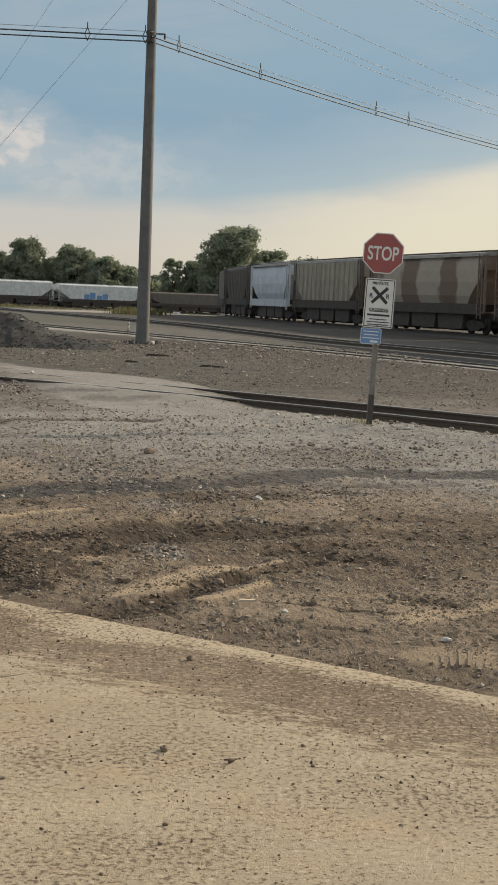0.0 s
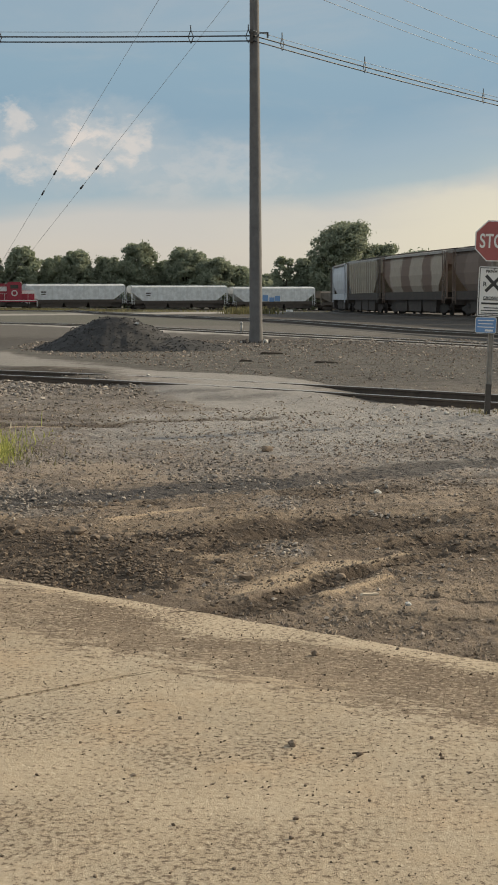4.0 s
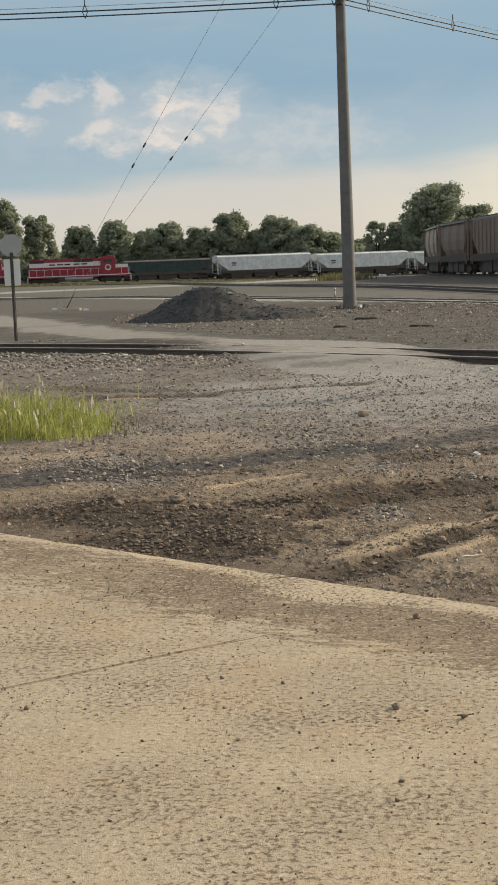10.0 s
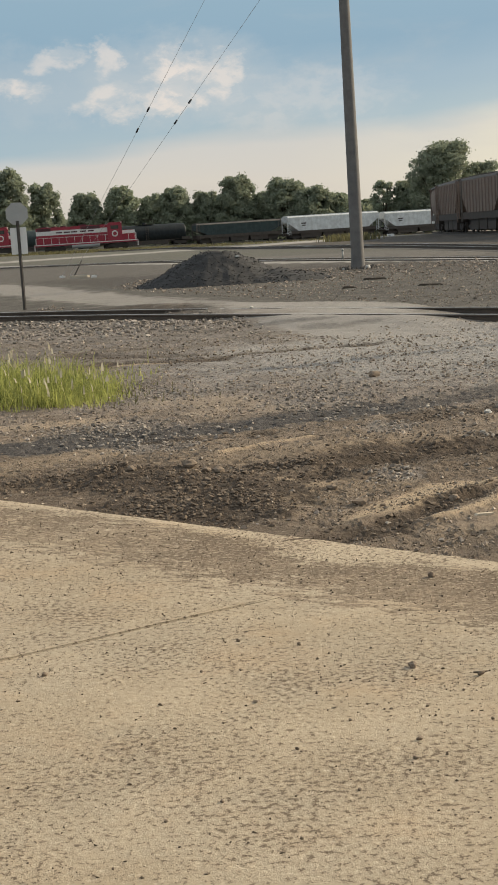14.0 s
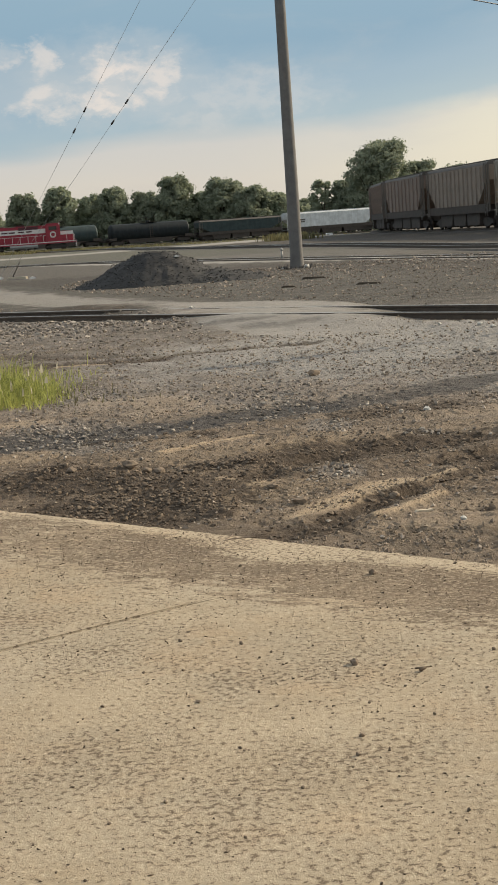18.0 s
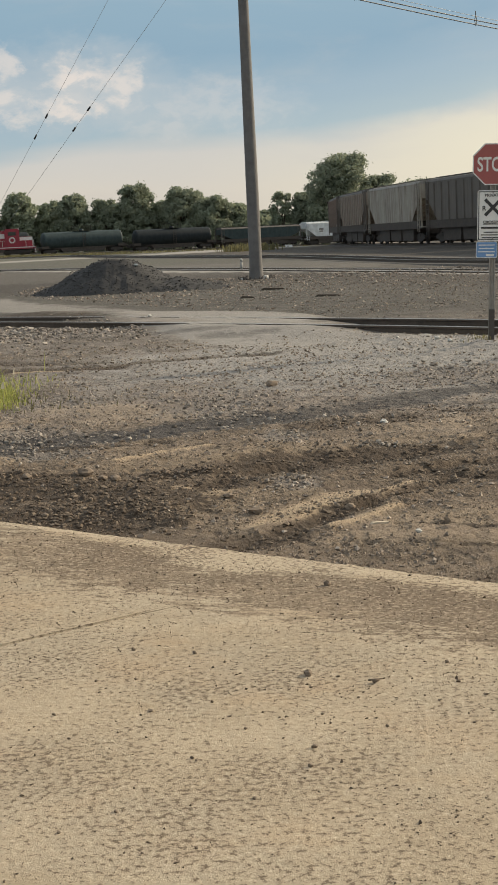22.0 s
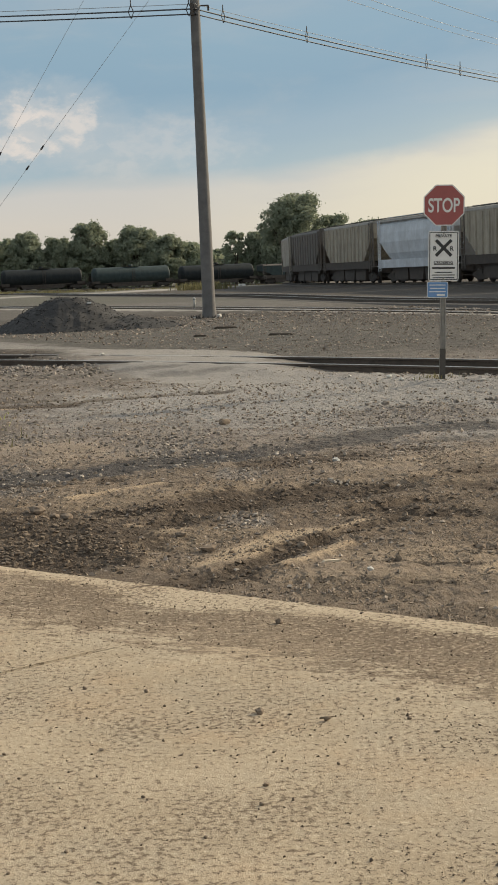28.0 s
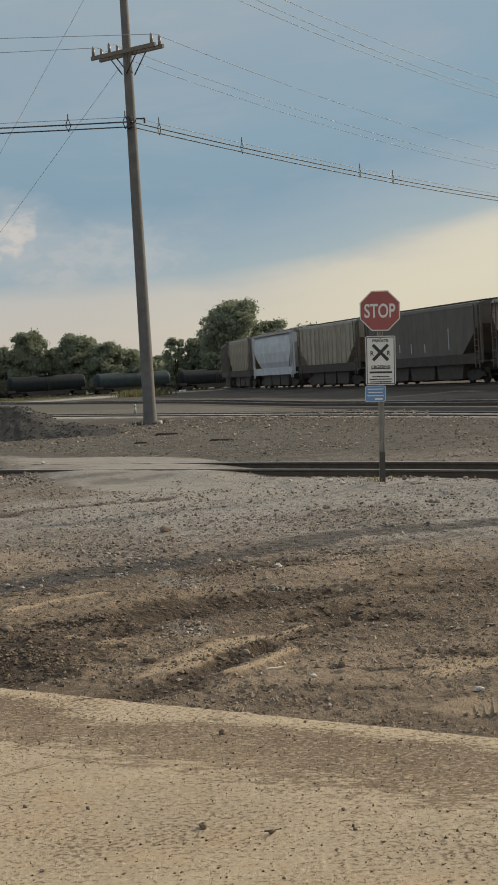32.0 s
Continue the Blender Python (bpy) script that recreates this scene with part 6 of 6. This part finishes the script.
    ob = new("scattered_clods", scatter_mesh("scattered_clods", x, y, size * 0.4, size, M["clod"], 15, True))
    tagged(ob, "small dark clods and pebbles strewn on the slab", "dirt clods", "", "stuff")
    n = 9000
    f = g.uniform(0, 1, n)
    share = np.array([w * (3.0 if deep < 0 else 1.0) for _, w, deep, _ in RUTS])
    k = g.choice(len(RUTS), n, p=share / share.sum())
    x, y = np.zeros(n), np.zeros(n)
    for i in range(n):
        pts = RUTS[k[i]][0]
        q = f[i] * (len(pts) - 1)
        j = min(int(q), len(pts) - 2)
        x[i], y[i] = [pts[j][c] + (q - j) * (pts[j + 1][c] - pts[j][c]) + g.normal(0, RUTS[k[i]][1] * 0.5) for c in (0, 1)]
    ok = beyond_edge(x, y) > 0.1
    x, y = x[ok], y[ok]
    size = 0.004 + 0.021 * g.uniform(0, 1, len(x)) ** 4
    ob = new("soil_clods", scatter_mesh("soil_clods", x, y, ground_height(x, y) + size * 0.2, size, M["clod"], 16))
    tagged(ob, "dark soil clods thrown up along the ruts", "dirt clods", "", "stuff")


scatter_ground()


def rock(x, y, size, material, label, seed, flat_=0.8, on_slab=False):
    g = np.random.default_rng(seed)
    bm = bmesh.new()
    bmesh.ops.create_icosphere(bm, subdivisions=2, radius=size / 2)
    for v in bm.verts:
        k = noise.noise(v.co * (2.2 / size) + Vector((seed * 3.1, 0, 0))) * 0.5 + 1
        v.co = Vector((v.co.x * k, v.co.y * k * 0.85, v.co.z * k * flat_))
    me = bpy.data.meshes.new("rock")
    bm.to_mesh(me)
    bm.free()
    me.polygons.foreach_set("use_smooth", [False] * len(me.polygons))
    me.materials.append(material)
    z = 0.0 if on_slab else lift_of(x, y)
    ob = new("rock", me)
    ob.matrix_basis = pose(x, y, z + size * 0.28 * flat_, 0, 0, float(g.uniform(0, 360)))
    return tagged(ob, label, "rock", "loose rocks")


ROCKS = [
    (0.105, 17.75, 0.15, "clod", 0), (-1.43, 11.45, 0.13, "clod", 0), (0.13, 5.93, 0.040, "clod", 1), (0.285, 7.49, 0.045, "clod", 1), (0.124, 5.06, 0.024, "clod", 1), (0.102, 4.87, 0.02, "clod", 1),
    (-0.27, 10.18, 0.08, "clod", 0), (-0.09, 9.62, 0.10, "clod", 0), (0.55, 9.72, 0.08, "clod", 0), (-1.85, 11.2, 0.09, "clod", 0), (-1.28, 11.3, 0.09, "clod", 0), (-1.16, 11.05, 0.11, "clod", 0),
    (1.68, 9.32, 0.08, "clod", 0), (2.05, 9.6, 0.07, "clod", 0), (-0.638, 6.43, 0.022, "clod", 1), (-0.357, 6.33, 0.022, "clod", 1), (-0.879, 5.56, 0.017, "clod", 1), (-0.591, 5.98, 0.015, "clod", 1), (-0.759, 5.98, 0.015, "clod", 1),
    (-0.126, 5.29, 0.015, "clod", 1), (-0.539, 4.54, 0.017, "clod", 1), (-0.092, 4.60, 0.015, "clod", 1), (-0.705, 4.39, 0.013, "clod", 1), (-0.783, 5.27, 0.013, "clod", 1), (-1.443, 6.02, 0.03, "clod", 1),
    (0.136, 5.76, 0.014, "clod", 1), (0.168, 5.42, 0.013, "clod", 1), (0.318, 5.60, 0.013, "clod", 1), (0.40, 5.25, 0.014, "clod", 1), (0.72, 6.02, 0.02, "clod", 1), (0.73, 5.75, 0.02, "clod", 1), (5.0, 26.6, 0.22, "clod", 0),
]
for k, (x, y, size, m, slab) in enumerate(ROCKS):
    rock(x, y, size, M[m], "brown-grey angular stone lying on the " + ("slab" if slab else "dirt"), k + 3, 0.8 if slab else 0.55, bool(slab))
for k, (x, y, size) in enumerate([(1.13, 13.83, 0.09), (1.757, 8.05, 0.06), (2.75, 22.9, 0.10), (2.9, 22.5, 0.09), (2.2, 23.6, 0.07), (3.95, 21.4, 0.08), (0.9, 8.75, 0.045), (-2.4, 32.2, 0.12), (3.05, 22.3, 0.06), (2.35, 8.8, 0.05)]):
    rock(x, y, size, M["pale_stone"], "pale stone lying on the gravel", k + 40, 0.6)
s = Shape().tube((-0.03, 0, 0.012), (0.03, 0.01, 0.014), 0.004, 0.003, 6).tube((-0.012, 0.0, 0.006), (0.014, 0.006, 0.012), 0.011, 0.006, 6)
solid("twig", s, M["clod"], "short dark twig with a clod on the slab", "twig", m=pose(0.40, 5.78, 0.002))
# scraps of timber and rail lying in the yard
for k, (x, y, long, a) in enumerate(((0.45, 46.76, 0.8, 3), (-0.34, 42.0, 0.45, 5), (1.91, 40.84, 0.75, -4))):
    s = Shape().slab([(-long / 2, 0), (long / 2, 0), (long / 2 - 0.08, 0.06), (-long / 2 + 0.1, 0.08)], -0.11, 0.11)
    solid("timber_scrap", s, M["tie"], "dark broken railway timber lying on the ground", "timber", "timber scraps", m=pose(x, y, lift_of(x, y) - 0.01, 0, 0, a))
s = Shape().slab([(-0.07, 0), (0.07, 0), (0.06, 0.012), (-0.05, 0.018)], -0.015, 0.015)
solid("wood_chip", s, M["pale_wood"], "pale splinter of wood lying in the dirt", "wood chip", m=pose(0.69, 9.08, lift_of(0.69, 9.08) + 0.004, 0, 0, 25))
# the print of a tyre's lugs in the dry dirt
tread = thing("tyre_print", "row of tyre lug marks pressed into dry tan dirt", "tyre print")
lug = Shape().slab([(-0.011, -0.02), (-0.007, 0.003), (0.007, 0.003), (0.011, -0.02)], -0.17, 0.17).mesh("lug_mark", M["pressed_dirt"])
for k in range(6):
    x, y = 1.66 + 0.047 * k, 7.70 - 0.012 * k
    part("lug_mark", lug, M["pressed_dirt"], tread, "", pose(x, y, lift_of(x, y), 0, 0, -8 - 1.5 * k))
# torn white scraps and a dark stake near the guys' feet
for x, y in ((-13.96, 68.72), (-12.06, 66.54)):
    s = Shape().slab([(-0.13, -0.1), (0.12, -0.1), (0.14, 0.02), (0.03, 0.06), (-0.10, 0.03)], -0.08, 0.08)
    solid("plastic_scrap", s, M["sign_white"], "torn white scrap lying on the dark gravel", "scrap", "white scraps", m=pose(x, y, lift_of(x, y) + 0.05, 0, 0, 20))
s = Shape().slab([(-0.8, -0.05), (0.8, -0.05), (0.78, 0.06), (-0.76, 0.05)], -0.06, 0.06)
solid("pale_board", s, M["pale_wood"], "pale weathered board lying on the dark gravel", "board", m=pose(-12.9, 67.5, lift_of(-12.9, 67.5) + 0.05, 0, 0, -48))
s = Shape().tube((-0.5, 0, -0.1), (0.0, 0, 0.75), 0.03, 0.022, 7)
solid("leaning_stake", s, M["dark_post"], "thin dark stake leaning beside the second track", "stake", m=pose(-13.1, 69.5, lift_of(-13.1, 69.5)))
s = Shape().line([(0.1 * math.cos(q * math.pi / 8), 0, 0.2 + 0.1 * math.sin(q * math.pi / 8)) for q in range(-3, 12)], 0.016)
s.tube((0.07, 0, -0.5), (0.08, 0, 0.16), 0.016, n=6)
solid("bent_rod", s, M["dark_post"], "dark steel rod bent into a loop behind the heap", "rod", m=pose(-7.3, 58.3, lift_of(-7.3, 58.3) + 0.3))
# pale stones at the pole's foot and a scrap caught on the heap
for k, (x, y, size) in enumerate(((-0.62, 56.6, 0.11), (0.33, 56.75, 0.20))):
    rock(x, y, size, M["pale_stone"], "pale broken stone lying at the foot of the pole", 71 + k, 0.9)
s = Shape().slab([(-0.07, -0.02), (0.06, -0.02), (0.08, 0.02), (0.0, 0.035), (-0.06, 0.02)], -0.04, 0.04)
solid("plastic_scrap", s, M["sign_white"], "torn white scrap caught on the dark stone heap", "scrap", "white scraps", m=pose(-4.15, 50.6, float(land(-4.15, 50.6)) - 0.06 + float(heap_height(np.array([-4.15]), np.array([50.6]))[0]), 0, 0, 15))
# small white marker by the second track
s = Shape().tube((0, 0, 0), (0, 0, 0.4), 0.06, 0.045, 10).tube((0, 0, 0.38), (0, 0, 0.5), 0.09, 0.03, 10)
solid("track_marker", s, M["sign_back"], "small pale track marker standing by the second track", "marker", m=pose(-0.75, 70.2, float(land(-0.75, 70.2))))


# ---------- grass ----------
def blades(name, x, y, height, width, material, seed, lean=0.35, z=None):
    g = np.random.default_rng(seed)
    n = len(x)
    a = g.uniform(0, 2 * np.pi, n)
    fx, fy = np.cos(a), np.sin(a)
    l = height * g.normal(0, lean, n)
    lx, ly = l * np.cos(a + 1.2), l * np.sin(a + 1.2)
    z = ground_height(x, y) - 0.01 if z is None else z
    w = np.asarray(width)
    b = np.stack([x, y, z], -1)
    off = np.stack([fx * w, fy * w, 0 * w], -1)
    mid = b + np.stack([lx * 0.3, ly * 0.3, height * 0.55], -1)
    tip = b + np.stack([lx, ly, height * (1 - 0.25 * np.abs(l) / (height + 1e-6))], -1)
    verts = np.stack([b - off, b + off, mid + off * 0.8, mid - off * 0.8, tip], 1).reshape(-1, 3)
    q = np.arange(n)[:, None] * 5
    faces = np.concatenate([q + np.array([[0, 1, 2]]), q + np.array([[0, 2, 3]]), q + np.array([[3, 2, 4]])])
    return array_mesh(name, verts, faces, material)


def grass_patch():
    g = np.random.default_rng(19)
    n = 15000
    x = -5.2 + g.normal(0, 1.05, n)
    y = 17.9 + g.normal(0, 1.0, n)
    # a ragged tongue towards the crossing
    k = g.uniform(0, 1, n) < 0.22
    x = np.where(k, -3.45 + g.normal(0, 0.35, n), x)
    y = np.where(k, 17.2 + g.normal(0, 0.55, n), y)
    keep = (x < -2.9 + 0.2 * g.normal(0, 1, n)) & (y > 16.0)
    x, y = x[keep], y[keep]
    h = g.uniform(0.12, 0.5, len(x)) * np.clip(0.35 + (-2.7 - x) * 0.4, 0.25, 1.0) * (0.45 + 1.0 * fractal(x * 2.2, y * 2.2, 3, 91))
    p = thing("grass_clump", "bright yellow-green grass clump with pale seed heads", "grass", None, "", "stuff")
    tagged(part("blades", blades("blades", x, y, h, g.uniform(0.0025, 0.0065, len(x)), M["grass"], 20, 0.95), M["grass"], p, "upright grass blades"), kind="stuff")
    m = 90
    i = g.integers(0, len(x), m)
    sx, sy = x[i], y[i]
    tagged(part("seed_heads", blades("seed_heads", sx, sy, g.uniform(0.08, 0.14, m), g.uniform(0.013, 0.022, m), M["seed"], 21, 0.3, land(sx, sy) + h[i] * 1.0 + 0.04), M["seed"], p, "pale feathery seed heads"), kind="stuff")
    tagged(part("stalks", blades("stalks", sx, sy, h[i] * 1.0 + 0.06, np.full(m, 0.0035), M["seed"], 22, 0.05), M["seed"], p, "thin seed stalks"), kind="stuff")


grass_patch()


def weeds():
    g = np.random.default_rng(29)
    xs, ys, hs = [], [], []
    for cx, cy, sx, sy, n, h in ((3.36, 22.35, 0.14, 0.12, 60, 0.11), (-3.0, 17.0, 0.5, 0.6, 160, 0.10), (-0.6, 140, 1.2, 2.0, 500, 0.9), (-42, 238, 14, 2.0, 2600, 0.7), (-8, 250, 18, 5, 900, 0.6)):
        xs.append(cx + g.normal(0, sx, n))
        ys.append(cy + g.normal(0, sy, n))
        hs.append(h * g.uniform(0.4, 1.0, n))
    x, y, h = np.concatenate(xs), np.concatenate(ys), np.concatenate(hs)
    w = np.where(y > 60, 0.06, 0.006)
    ob = new("weeds", blades("weeds", x, y, h, w, M["weed"], 30))
    tagged(ob, "sparse weeds along the tracks and at the sign's foot", "weeds", "", "stuff")


weeds()


# ---------- trackside box ----------
def equipment_box():
    x, y = 5.0, 228.0
    c = thing("equipment_box", "small white trackside equipment box beyond the tracks", "equipment box", pose(x, y, float(land(x, y)), 0, 0, 12))
    part("cabinet", Shape().slab([(-0.5, 0.1), (0.5, 0.1), (0.5, 0.62), (0.42, 0.7), (-0.42, 0.7), (-0.5, 0.62)], -0.3, 0.3), M["car_white"], c, "white metal cabinet")
    part("plinth", Shape().box(0, 0, 0.04, 1.1, 0.7, 0.14), M["sign_back"], c, "grey plinth")
    part("door_panel", Shape().box(-0.22, -0.31, 0.36, 0.38, 0.02, 0.42), M["sign_back"], c)


equipment_box()


# ---------- what moves ----------
def travelled(t):
    """Metres that the freight train has gone."""
    return 5.55 * min(t, 27.5) + 4.85 * max(0.0, t - 27.5)


def on_line(s):
    return Vector((float(np.interp(s, FREIGHT_S, [p[0] for p in FREIGHT])), float(np.interp(s, FREIGHT_S, [p[1] for p in FREIGHT])), FREIGHT_Z))


def motions():
    for car, middle, size in near_cars:
        rows = []
        for k in range(0, 33):
            s = middle + travelled(k)
            a, b = on_line(s - size / 2 + 2.35), on_line(s + size / 2 - 2.35)
            c = (a + b) / 2
            d = b - a
            rows.append((float(k), pose(c.x, c.y, c.z, 0, 0, math.degrees(math.atan2(d.y, d.x)))))
        walk(car, rows)
    turn_far = math.degrees(math.atan(FAR_SLOPE))
    for car, middle in far_cars:
        rows = []
        for t in (0.0, 8.0, 16.0, 24.0, 32.0):
            x = middle + 2.9 * (t - 9.0)
            y = 290 + FAR_SLOPE * x
            rows.append((t, pose(x, y, float(land(x, y)) + 0.25, 0, 0, turn_far)))
        walk(car, rows)


motions()
